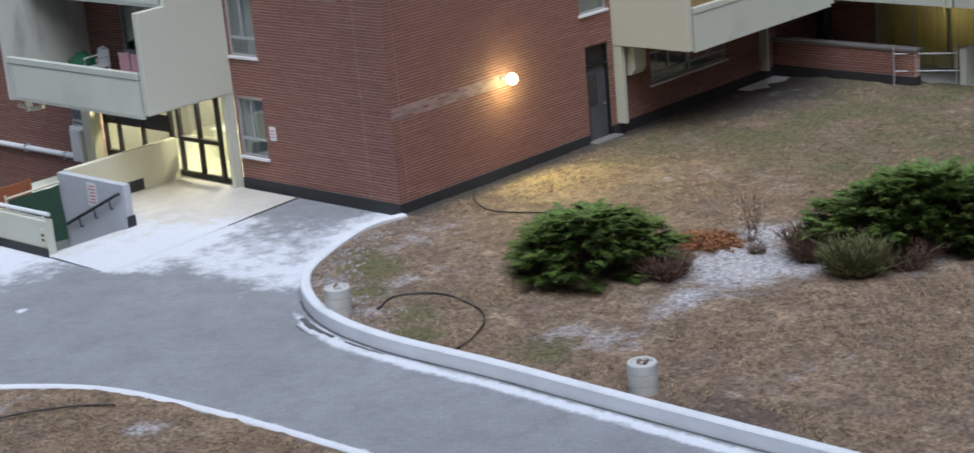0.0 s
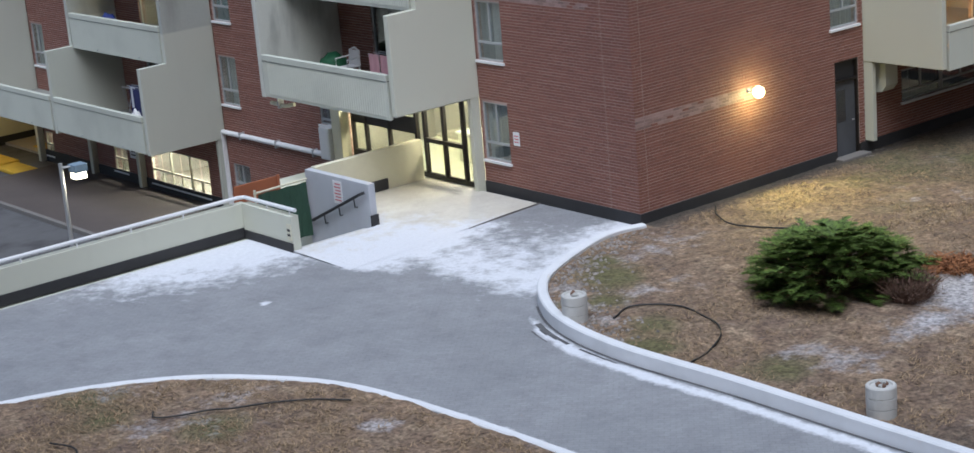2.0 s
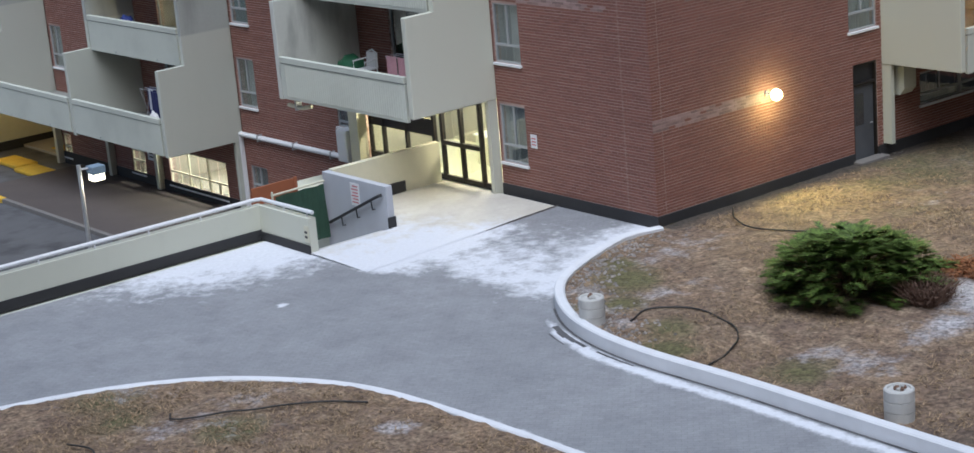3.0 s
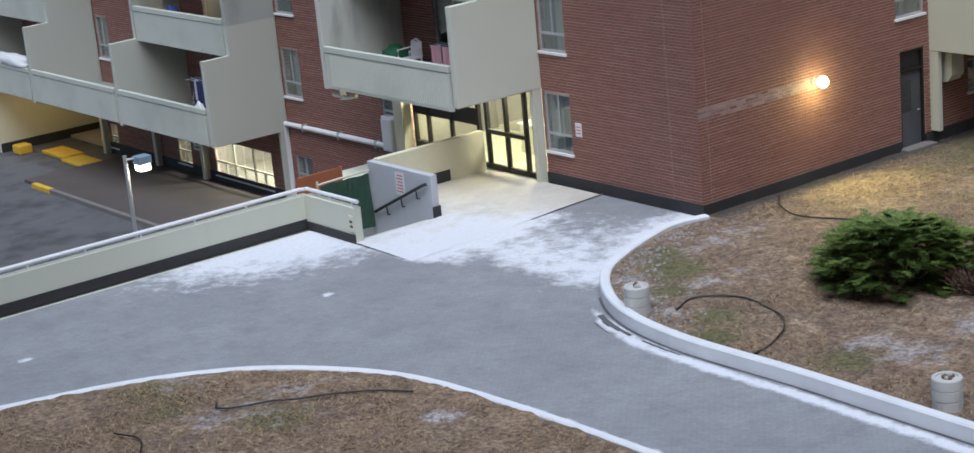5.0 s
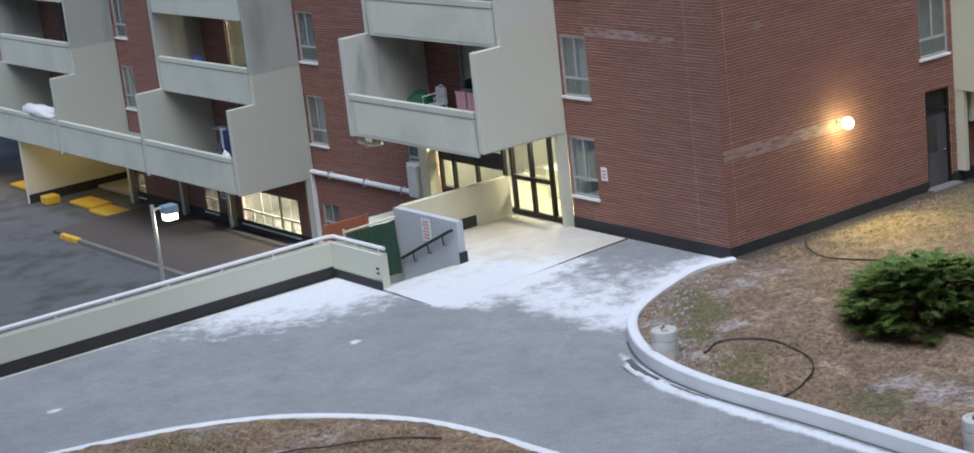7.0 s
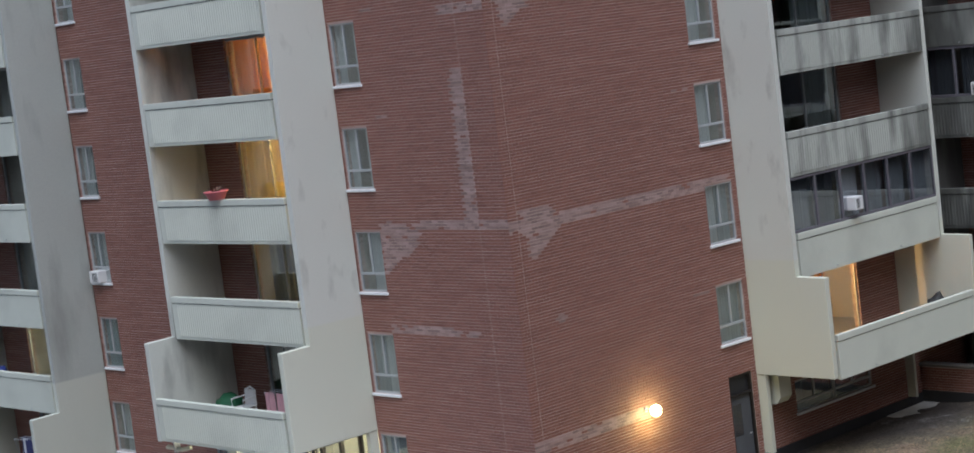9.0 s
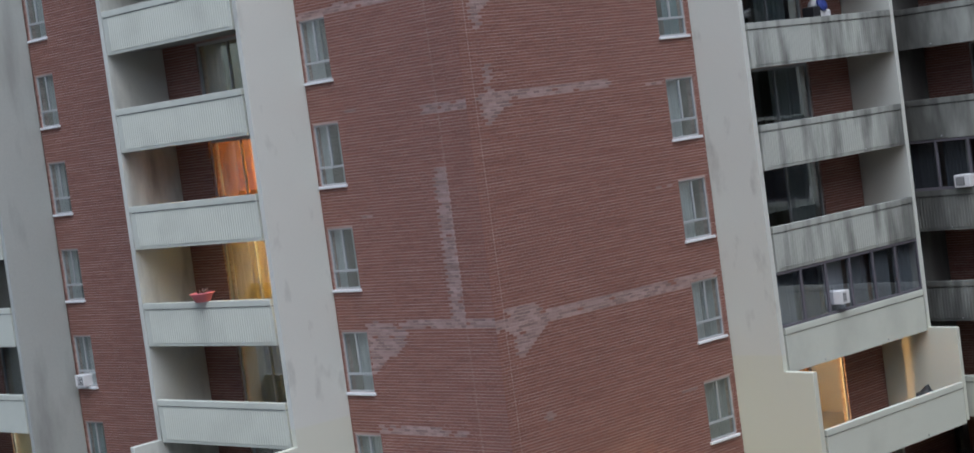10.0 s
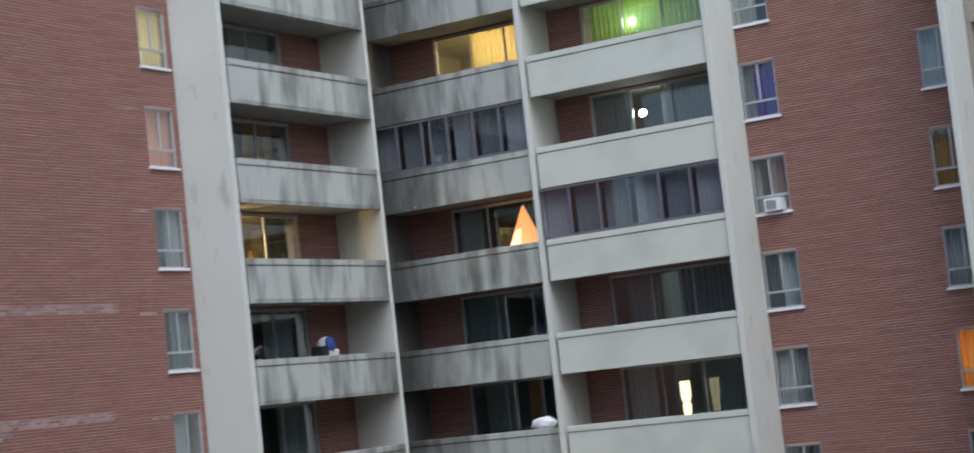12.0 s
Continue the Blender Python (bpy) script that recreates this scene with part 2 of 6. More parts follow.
def lathe(bm, profile, sides=24, centre=(0, 0, 0)):
    """A turned form from (radius, z) pairs."""
    c = Vector(centre)
    rings = [[bm.verts.new(c + Vector((r * math.cos(2 * math.pi * k / sides), r * math.sin(2 * math.pi * k / sides), z))) for k in range(sides)] for r, z in profile]
    for r, s in zip(rings, rings[1:]):
        for k in range(sides):
            bm.faces.new((r[k], r[(k + 1) % sides], s[(k + 1) % sides], s[k]))
    bm.faces.new(rings[0]); bm.faces.new(rings[-1])
    return bm


def smooth_line(points, step=0.35):
    """Catmull-Rom through the points, evenly sampled."""
    p = [Vector((*q, 0)) if len(q) == 2 else Vector(q) for q in points]
    p = [2 * p[0] - p[1]] + p + [2 * p[-1] - p[-2]]
    out = []
    for a, b, c, d in zip(p, p[1:], p[2:], p[3:]):
        n = max(2, int((c - b).length / step))
        for i in range(n):
            t = i / n
            out.append(0.5 * ((2 * b) + (c - a) * t + (2 * a - 5 * b + 4 * c - d) * t * t + (3 * b - a - 3 * c + d) * t ** 3))
    return out + [p[-2]]


def cloth(name, colour):
    """Thin curtain cloth that lets room light through."""
    m = mat(name, colour, 0.95, vary=0.08, scale=3, fine=12, bump=0.0)
    nt = m.node_tree
    b = nt.nodes["Principled BSDF"]
    t = nt.nodes.new("ShaderNodeBsdfTranslucent")
    mx = nt.nodes.new("ShaderNodeMixShader"); mx.inputs[0].default_value = 0.5
    nt.links.new(b.inputs["Base Color"].links[0].from_socket, t.inputs[0])
    nt.links.new(b.outputs[0], mx.inputs[1]); nt.links.new(t.outputs[0], mx.inputs[2])
    nt.links.new(mx.outputs[0], nt.nodes["Material Output"].inputs[0])
    return m


for cloth_name, cloth_colour in dict(white=(0.62, 0.64, 0.64), grey=(0.34, 0.37, 0.38), teal=(0.24, 0.34, 0.36), orange=(0.72, 0.37, 0.10), purple=(0.10, 0.03, 0.45),
                                     green=(0.34, 0.46, 0.14), cream=(0.75, 0.62, 0.34), pink=(0.6, 0.38, 0.36), dark=(0.10, 0.11, 0.12)).items():
    M["cloth_" + cloth_name] = cloth(cloth_name + "_curtain_cloth", cloth_colour)

# facade frames: origin, direction along the wall, outward normal
H = 2.65
XC = 18.4
SIDE = {"a": (Vector((0, 0, 0)), Vector((0, 1, 0)), Vector((-1, 0, 0))),
        "b": (Vector((0, 0, 0)), Vector((1, 0, 0)), Vector((0, -1, 0))),
        "c": (Vector((XC, 0, 0)), Vector((0, -1, 0)), Vector((-1, 0, 0)))}


def frame_of(side):
    """Matrix from facade coordinates (along, out, up) to the world."""
    o, u, n = SIDE[side]
    return Matrix(((u.x, n.x, 0, o.x), (u.y, n.y, 0, o.y), (0, 0, 1, o.z), (0, 0, 0, 1)))


def facade(name, bm, material, side, parent=None, label=""):
    bmesh.ops.transform(bm, matrix=frame_of(side), verts=bm.verts)
    return part(name, bm, material, parent, label)

# ---- ground, podium and paving ----
LOW = -2.75
ARRAYS = {}
KERB = smooth_line([(0.0, 0.0), (-1.25, 0.1), (-3.71, -0.95), (-5.11, -2.0), (-6.27, -3.8), (-6.76, -6.07), (-6.75, -9.28), (-6.83, -12.97), (-6.9, -20), (-7.0, -34)])
ISLE = smooth_line([(-40, 7.0), (-24, 3.7), (-17.5, 1.81), (-15.16, 1.05), (-13.6, 0.2), (-12.38, -0.95), (-11.23, -2.96), (-10.82, -5.36), (-10.64, -9.38), (-10.6, -18), (-10.6, -34)])


def sheet(name, x0, x1, y0, y1, step, height, keep, material, kind, label, category, marks=None, more=()):
    """A ground sheet on a grid; keep(x, y) says where it is, marks(x, y) gives its frost."""
    nx, ny = int((x1 - x0) / step), int((y1 - y0) / step)
    verts, faces, values = [], [], []
    for j in range(ny + 1):
        for i in range(nx + 1):
            x, y = x0 + i * step, y0 + j * step
            verts.append((x, y, height(x, y)))
            values.append(marks(x, y) if marks else 0.0)
    for j in range(ny):
        for i in range(nx):
            if keep(x0 + (i + 0.5) * step, y0 + (j + 0.5) * step):
                a = j * (nx + 1) + i
                faces.append((a, a + 1, a + nx + 2, a + nx + 1))
    me = bpy.data.meshes.new(name)
    me.from_pydata(verts, [], faces)
    me.attributes.new("frost", "FLOAT", "POINT").data.foreach_set("value", values)
    for mark, rule in more:
        me.attributes.new(mark, "FLOAT", "POINT").data.foreach_set("value", [rule(v[0], v[1]) for v in verts])
    me.materials.append(material)
    me.shade_smooth()
    return tagged(new(name, me), label, category, "", kind)


def beside(line, x, y):
    """Signed distance from a line: positive on its left-hand side."""
    if id(line) not in ARRAYS:
        p = np.array([v[:2] for v in line])
        d = p[1:] - p[:-1]
        ARRAYS[id(line)] = p[:-1], d, (d * d).sum(1)
    p, d, q = ARRAYS[id(line)]
    w = np.array((x, y)) - p
    t = np.clip((w * d).sum(1) / q, 0, 1)
    r = w - d * t[:, None]
    e = (r * r).sum(1)
    i = int(e.argmin())
    return math.sqrt(e[i]) * (1 if d[i, 0] * w[i, 1] - d[i, 1] * w[i, 0] > 0 else -1)


def frosted(name, base, second, third, frost, scales, strength=0.4, pavers=False, green=None):
    """Ground cover in patches, with frost or thin snow laid where the sheet carries it."""
    m = bpy.data.materials.new(name)
    m.use_nodes = True
    nt = m.node_tree
    b = nt.nodes["Principled BSDF"]
    b.inputs["Roughness"].default_value = 0.9
    geo = nt.nodes.new("ShaderNodeNewGeometry")

    def noise_at(scale, detail=6, rough=0.6):
        n = nt.nodes.new("ShaderNodeTexNoise")
        n.inputs["Scale"].default_value, n.inputs["Detail"].default_value, n.inputs["Roughness"].default_value = scale, detail, rough
        nt.links.new(geo.outputs["Position"], n.inputs["Vector"])
        return n.outputs[0]

    def ramp(socket, lo, hi):
        r = nt.nodes.new("ShaderNodeMapRange")
        nt.links.new(socket, r.inputs[0])
        r.inputs[1].default_value, r.inputs[2].default_value = lo, hi
        return r.outputs[0]

    def blend(factor, a, c):
        x = nt.nodes.new("ShaderNodeMix"); x.data_type = "RGBA"
        nt.links.new(factor, x.inputs[0])
        for i, v in ((6, a), (7, c)):
            if isinstance(v, tuple):
                x.inputs[i].default_value = (*v, 1)
            else:
                nt.links.new(v, x.inputs[i])
        return x.outputs[2]

    c = blend(ramp(noise_at(scales[0]), 0.38, 0.62), base, second)
    c = blend(ramp(noise_at(scales[1], 8, 0.7), 0.45, 0.7), c, third)
    lump = ramp(noise_at(3.4, 8, 0.75), 0.36, 0.62)
    if green:
        c = blend(lump, (base[0] * 0.4, base[1] * 0.39, base[2] * 0.42), c)
    if green:
        # the dark soil tint also paints the balcony's shade over the yard corner
        for mark, tint, low, high in (("moss", green, 0.75, 1.25), ("soil_shade", (0.05, 0.042, 0.036), 0.6, 1.35)):
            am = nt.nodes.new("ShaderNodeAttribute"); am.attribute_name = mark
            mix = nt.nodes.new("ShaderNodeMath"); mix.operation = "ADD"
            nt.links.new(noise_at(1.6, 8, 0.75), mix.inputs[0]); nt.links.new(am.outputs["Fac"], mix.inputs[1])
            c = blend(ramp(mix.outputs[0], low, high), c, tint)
    fine = noise_at(scales[2], 4, 0.7)
    height = fine
    if pavers:
        bk = nt.nodes.new("ShaderNodeTexBrick")
        mp = nt.nodes.new("ShaderNodeMapping"); mp.inputs["Rotation"].default_value = (0, 0, radians(45))
        nt.links.new(geo.outputs["Position"], mp.inputs[0]); nt.links.new(mp.outputs[0], bk.inputs["Vector"])
        bk.inputs["Scale"].default_value = 1
        bk.inputs["Brick Width"].default_value, bk.inputs["Row Height"].default_value, bk.inputs["Mortar Size"].default_value = 0.21, 0.105, 0.006
        bk.inputs["Color1"].default_value, bk.inputs["Color2"].default_value, bk.inputs["Mortar"].default_value = (1, 1, 1, 1), (0.92, 0.92, 0.93, 1), (0.8, 0.8, 0.8, 1)
        x = nt.nodes.new("ShaderNodeMix"); x.data_type = "RGBA"; x.blend_type = "MULTIPLY"; x.inputs[0].default_value = 1
        nt.links.new(c, x.inputs[6]); nt.links.new(bk.outputs[0], x.inputs[7]); c = x.outputs[2]
    at = nt.nodes.new("ShaderNodeAttribute"); at.attribute_name = "frost"
    wob = nt.nodes.new("ShaderNodeMath"); wob.operation = "MULTIPLY_ADD"
    mp2 = nt.nodes.new("ShaderNodeMapping"); mp2.inputs["Scale"].default_value = (1.0, 1.0, 1)
    mp2.inputs["Rotation"].default_value = (0, 0, radians(45))
    n = nt.nodes.new("ShaderNodeTexNoise"); n.inputs["Scale"].default_value, n.inputs["Detail"].default_value, n.inputs["Roughness"].default_value = 1.9, 10, 0.75
    nt.links.new(geo.outputs["Position"], mp2.inputs[0]); nt.links.new(mp2.outputs[0], n.inputs["Vector"])
    nt.links.new(n.outputs[0], wob.inputs[0]); wob.inputs[1].default_value = 1.6
    nt.links.new(at.outputs["Fac"], wob.inputs[2])
    c = blend(ramp(wob.outputs[0], 1.12, 1.5), c, frost)
    v = nt.nodes.new("ShaderNodeMix"); v.data_type = "RGBA"; v.blend_type = "MULTIPLY"; v.inputs[0].default_value = 1
    r = nt.nodes.new("ShaderNodeMapRange"); nt.links.new(fine, r.inputs[0]); r.inputs[1].default_value, r.inputs[2].default_value = 0.25, 0.75
    r.inputs[3].default_value, r.inputs[4].default_value = 1 - strength, 1 + strength
    nt.links.new(c, v.inputs[6]); nt.links.new(r.outputs[0], v.inputs[7])
    nt.links.new(v.outputs[2], b.inputs["Base Color"])
    bp = nt.nodes.new("ShaderNodeBump"); bp.inputs["Strength"].default_value = 0.5; bp.inputs["Distance"].default_value = 0.04
    nt.links.new(height, bp.inputs["Height"]); nt.links.new(bp.outputs[0], b.inputs["Normal"])
    return m


SNOW = (0.64, 0.66, 0.70)
M["drive"] = frosted("drive_pavers", (0.25, 0.26, 0.275), (0.29, 0.30, 0.315), (0.22, 0.225, 0.24), SNOW, (0.35, 1.2, 9.0), 0.10, pavers=True)
M["lawn"] = frosted("winter_lawn", (0.275, 0.19, 0.122), (0.17, 0.118, 0.088), (0.34, 0.262, 0.175), (0.37, 0.355, 0.36), (0.6, 2.2, 11.0), 0.85, green=(0.108, 0.1, 0.045))
M["slab"] = frosted("entrance_slab", (0.52, 0.49, 0.43), (0.58, 0.56, 0.5), (0.5, 0.47, 0.42), SNOW, (0.6, 2.5, 12.0), 0.06)


def hill(x, y, cx, cy, rx, ry, top=0.6):
    return top * max(0.0, 1 - math.sqrt(((x - cx) / rx) ** 2 + ((y - cy) / ry) ** 2))


def drive_frost(x, y):
    v = -0.5
    k = beside(KERB, x, y)
    if y < 4.6 and x > -9:
        v = max(v, 0.68 - 0.6 * max(0, -(x + 4.9)) - 0.25 * max(0, -1.2 - y) - 0.12 * max(0, x + 4.3) - 0.05 * max(0.0, y - 1))
    if -6.6 < x < -1.5:
        v = max(v, 0.95 - 0.45 * abs(y - 3.3) - 0.25 * max(0, x + 3.4) - 0.9 * max(0, -(x + 6.0)))
    if y > -2.8 and k < 0:
        v = max(v, 0.85 - 0.5 * abs(k) - 0.6 * max(0.0, -1.2 - y))
    v = max(v, 1.0 * (1 - math.hypot((x + 7.2) / 5.4, (y - 7.2) / 3.6)) + 0.14)
    v = max(v, 0.95 - abs(abs(k) - 0.26) * 3.0 - 0.5 * max(0.0, y + 4.0) if y < -2.5 and k < 0 else -0.5)
    v = max(v, 0.85 - abs(abs(beside(ISLE, x, y)) - 0.15) * 3.5)
    v = max(v, 1.2 - 2.2 * math.hypot((x + 9.1) / 0.5, (y - 2.63) / 0.4), 1.2 - 2.2 * math.hypot((x + 15.6) / 0.6, (y - 4.3) / 0.35))
    return v


def spots(x, y, places, radius, top):
    return max(top * (1 - math.hypot(x - a, y - b) / (radius * k)) for a, b, k in places)


def lawn_frost(x, y):
    v = 0.12 + 0.30 * noise.noise(Vector((x * 0.4, y * 0.4, 2))) + 0.14 * noise.noise(Vector((x * 1.3, y * 1.3, 6)))
    v = max(v, hill(x, y, 0.6, -9.6, 2.9, 2.6, 1.1), hill(x, y, 2.3, -8.9, 2.0, 1.6, 0.9), hill(x, y, -1.6, -9.9, 2.6, 1.0, 0.75), hill(x, y, 1.2, -11.0, 2.2, 1.0, 0.8))
    v = max(v, hill(x, y, -1.4, -1.9, 3.8, 1.3, 0.5), hill(x, y, -4.6, -2.4, 1.3, 0.8, 0.6), hill(x, y, -5.9, -3.6, 0.5, 1.6, 0.7), hill(x, y, 3.0, -12.9, 2.5, 1.2, 0.6))
    v = max(v, spots(x, y, ((-3.61, -3.9, 0.9), (-4.45, -9.99, 1.2), (-5.5, -4.6, 0.6), (-4.6, -9.0, 0.8), (-14.7, -2.2, 1.1), (-12.9, -2.0, 1.0), (-11.95, -5.4, 0.8), (-14.2, 0.2, 1.1)), 1.3, 0.55))
    return v


def lawn_moss(x, y):
    v = spots(x, y, ((-3.47, -2.69, 1.1), (-5.6, -3.0, 0.5), (-6.1, -6.5, 0.7), (-5.5, -9.2, 0.8), (-2.9, -1.6, 0.6), (-4.6, -3.6, 0.7), (-15.0, 0.0, 0.8), (-15.3, -1.1, 0.7), (-13.9, -3.2, 0.8), (-5.1, -5.6, 0.7)), 1.5, 1.0)
    far = min(0.55, max(0.0, (x - 2.5 + 0.25 * (y + 6)) * 0.09))
    return max(0.0, v * 0.85, far) + 0.4 * noise.noise(Vector((x * 0.6, y * 0.6, 14)))


def lawn_soil_shade(x, y):
    """Bare dark soil along the wall foot; the yard corner adds painted balcony shade."""
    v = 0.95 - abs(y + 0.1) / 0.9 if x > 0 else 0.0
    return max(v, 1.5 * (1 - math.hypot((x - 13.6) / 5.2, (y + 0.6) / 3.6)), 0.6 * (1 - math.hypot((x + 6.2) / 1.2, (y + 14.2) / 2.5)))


def lawn_z(x, y):
    near = max(max(0.0, 1 + y / 1.6) if x > -0.5 else 0.0, 1 - math.hypot(x, y) / 4.0, 0.0)
    return 0.14 - 0.11 * min(1.0, near * 1.3) + 0.028 * noise.noise(Vector((x * 0.5, y * 0.5, 0))) + 0.05 * noise.noise(Vector((x * 2.5, y * 2.5, 3))) * (1 - 0.7 * min(1, near))


LAWN_MARKS = (("moss", lawn_moss), ("soil_shade", lawn_soil_shade))
bm = bmesh.new()
box(bm, -4000, 4000, -4000, 4000, LOW - 1, LOW)
tagged(part("ground", bm, "asphalt"), "dark patched asphalt of the lower car park", "ground", "", "structure")
bm = bmesh.new()
box(bm, -60, -6.3, -80, 7.55, LOW, -0.02); box(bm, -6.3, 40, -80, 5.55, LOW, -0.02); box(bm, -3.88, 0.4, 5.55, 12, LOW, -0.02)
tagged(part("podium", bm, "concrete"), "concrete podium deck under the driveway", "podium", "", "structure")
bumpy = lambda x, y: 0.02 * noise.noise(Vector((x * 0.5, y * 0.5, 0)))
flat = lambda x, y: 0.0
sheet("driveway", -30, 0.0, -34, 7.5, 0.15, flat, lambda x, y: not (x > -6.3 and y > 5.5) and (x < -1 or y > -2), M["drive"], "structure", "grey paver driveway with wind-blown thin snow", "driveway", drive_frost)
inside = lambda x, y: x > 0 or beside(KERB, x, y) > 0.13
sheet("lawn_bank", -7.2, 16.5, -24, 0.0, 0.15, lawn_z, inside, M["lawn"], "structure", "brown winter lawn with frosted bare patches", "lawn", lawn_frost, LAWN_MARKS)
sheet("lawn_far", -7.2, 60, -60, -23.9, 0.7, lambda x, y: 0.12, lambda x, y: x > -6.9, M["lawn"], "structure", "brown winter lawn", "lawn", lawn_frost)
sheet("lawn_island", -28, -10.4, -24, 6, 0.15, lambda x, y: 0.1 + 1.4 * bumpy(x, y) + 0.045 * noise.noise(Vector((x * 2.5, y * 2.5, 3))), lambda x, y: beside(ISLE, x, y) < -0.05, M["lawn"], "structure", "brown winter grass of the drive island", "lawn", lawn_frost, LAWN_MARKS)
slab = sheet("entrance_slab", -6.45, -0.02, 3.1, 8.3, 0.15, lambda x, y: 0.045, lambda x, y: y < 5.55 or x > -3.95, M["slab"], "structure", "pale concrete entrance slab dusted with snow", "pavement", lambda x, y: 0.7 + 0.35 * max(0, 1 - (y - 3.1) / 1.2) - 0.3 * max(0, x + 3.6) - 0.14 * max(0, y - 4.6))
for v in slab.data.vertices:
    front = max(0.0, 1 - (v.co.y - 3.1) / 2)
    v.co.y += 0.085 * (v.co.x + 6.3) * front
    v.co.z -= 0.039 * front * min(1.0, max(0.0, (-1.6 - v.co.x) / 1.6))
bm = bmesh.new()
bm.faces.new([bm.verts.new(p) for p in ((-2.6, 3.41, -0.02), (-0.02, 3.63, -0.02), (-0.02, 3.63, 0.044), (-1.6, 3.495, 0.044), (-2.6, 3.41, 0.02))])
tagged(part("slab_edge", bm, "kerb_grey"), "dark edge of the entrance slab", "edge", "", "structure")


def kerb(name, line, width, top, label, lip, fall=0.0):
    """A cast kerb of rounded section along a line, in one piece."""
    bm = bmesh.new()
    prof = [(-lip, -0.05), (-lip + 0.01, top - 0.03), (-lip + 0.04, top), (width - 0.04, top), (width, top - 0.03), (width, -0.05)]
    rings = []
    for i, p in enumerate(line):
        d = (line[min(i + 1, len(line) - 1)] - line[max(i - 1, 0)]).normalized()
        side = Vector((-d.y, d.x, 0))
        sink = fall * max(0.0, 1 - math.hypot(p.x, p.y) / 6.5)
        rings.append([bm.verts.new(p + side * a + Vector((0, 0, b - sink if b > 0 else b))) for a, b in prof])
    for r, s in zip(rings, rings[1:]):
        for k in range(len(prof) - 1):
            bm.faces.new((r[k], r[k + 1], s[k + 1], s[k]))
    bm.faces.new(rings[0]); bm.faces.new(rings[-1])
    return tagged(part(name, bm, "kerb"), label, "kerb", "", "structure")


kerb("kerb_lawn", KERB, 0.24, 0.3, "high pale concrete kerb with frosted top", 0.0, 0.2)


def beside_kerb(bm, i, j, a, b, z):
    """A flat strip on the drive between two distances from the kerb."""
    rings = []
    for k in range(i, j + 1):
        d = (KERB[min(k + 1, len(KERB) - 1)] - KERB[k - 1]).normalized()
        q = Vector((-d.y, d.x, 0))
        rings.append([bm.verts.new(KERB[k] + q * c + Vector((0, 0, z))) for c in (-a, -b)])
    for q, w in zip(rings, rings[1:]):
        bm.faces.new((*q, w[1], w[0]))


wet = random.Random(5)
bend = [k for k in range(2, len(KERB) - 2) if -7.2 < KERB[k].y < -2.3]
bm = bmesh.new()
beside_kerb(bm, bend[0], len(KERB) - 2, 0.0, 0.055, 0.008)
for k in bend:
    late = (k - bend[0]) / len(bend)
    if late < 0.75 and wet.random() < 0.55 + 0.45 * late:
        beside_kerb(bm, k, k + 1, 0.15 - 0.05 * late, 0.32 - 0.16 * late + wet.uniform(-0.06, 0.04), 0.007)
    if late < 0.4 and wet.random() < 0.7:
        beside_kerb(bm, k, k + 1, 0.44, 0.465 + wet.uniform(0, 0.02), 0.007)
tagged(part("gutter", bm, "asphalt"), "dark wet gutter pavers at the kerb foot", "gutter", "", "structure")
kerb("kerb_island", ISLE, 0.1, 0.13, "low white frosted kerb round the island", 0.1)

# the taller wing across the court, from which one looks out
# never in view; added to keep low sky light off the facades
bm = bmesh.new(); box(bm, -60, -32, -75, 14, LOW, 24); box(bm, -32, 30, -75, -36, LOW, 24)
tagged(part("wall_opposite", bm, "mortar"), "unseen plain wing across the court, added to block low sky light", "wall", "", "structure")

# ---- brick walls with real openings ----
TOP = 10 * H + 0.3
WALLS = []


def wall(name, side, u0, u1, z0, z1, holes, label, bricks=True, thick=0.25):
    """A wall with openings cut through it; its bricks are laid later."""
    us = sorted({u0, u1, *[min(max(v, u0), u1) for h in holes for v in h[:2]]})
    zs = sorted({z0, z1, *[min(max(v, z0), z1) for h in holes for v in h[2:]]})
    bm = bmesh.new()
    for a, b in zip(us, us[1:]):
        run = None
        for c, d in zip(zs, zs[1:]):
            if any(h[0] < (a + b) / 2 < h[1] and h[2] < (c + d) / 2 < h[3] for h in holes):
                if run:
                    box(bm, a, b, -thick, 0, *run)
                run = None
            else:
                run = (run[0] if run else c, d)
        if run:
            box(bm, a, b, -thick, 0, *run)
    ob = facade(name, bm, "mortar", side)
    tagged(ob, label, "wall", "", "structure")
    if bricks:
        WALLS.append((ob, side, u0, u1, z0, z1, holes))
    return ob


WIN_A = (4.7, 5.72)
WIN_A2 = (17.66, 18.66)
WIN_A3 = (30.6, 31.5)
WIN_B = (7.12, 8.22)
WIN_C = (11.85, 12.88)
WIN_C2 = (16.95, 18.0)
SILL, HEAD = 0.9, 2.45
col = lambda w, ks: [(w[0], w[1], SILL + (k - 1) * H, HEAD + (k - 1) * H) for k in ks]
DOOR_B = (7.24, 8.2, 0.0, 2.66)
RED = "red-brown brick wall with patched mortar"
wall("wall_west", "a", 0.25, 5.8, 0.3, TOP, col(WIN_A, range(1, 11)), RED)
wall("wall_south", "b", 0, 8.4, 0.3, TOP, col(WIN_B, range(2, 11)) + [DOOR_B], RED)
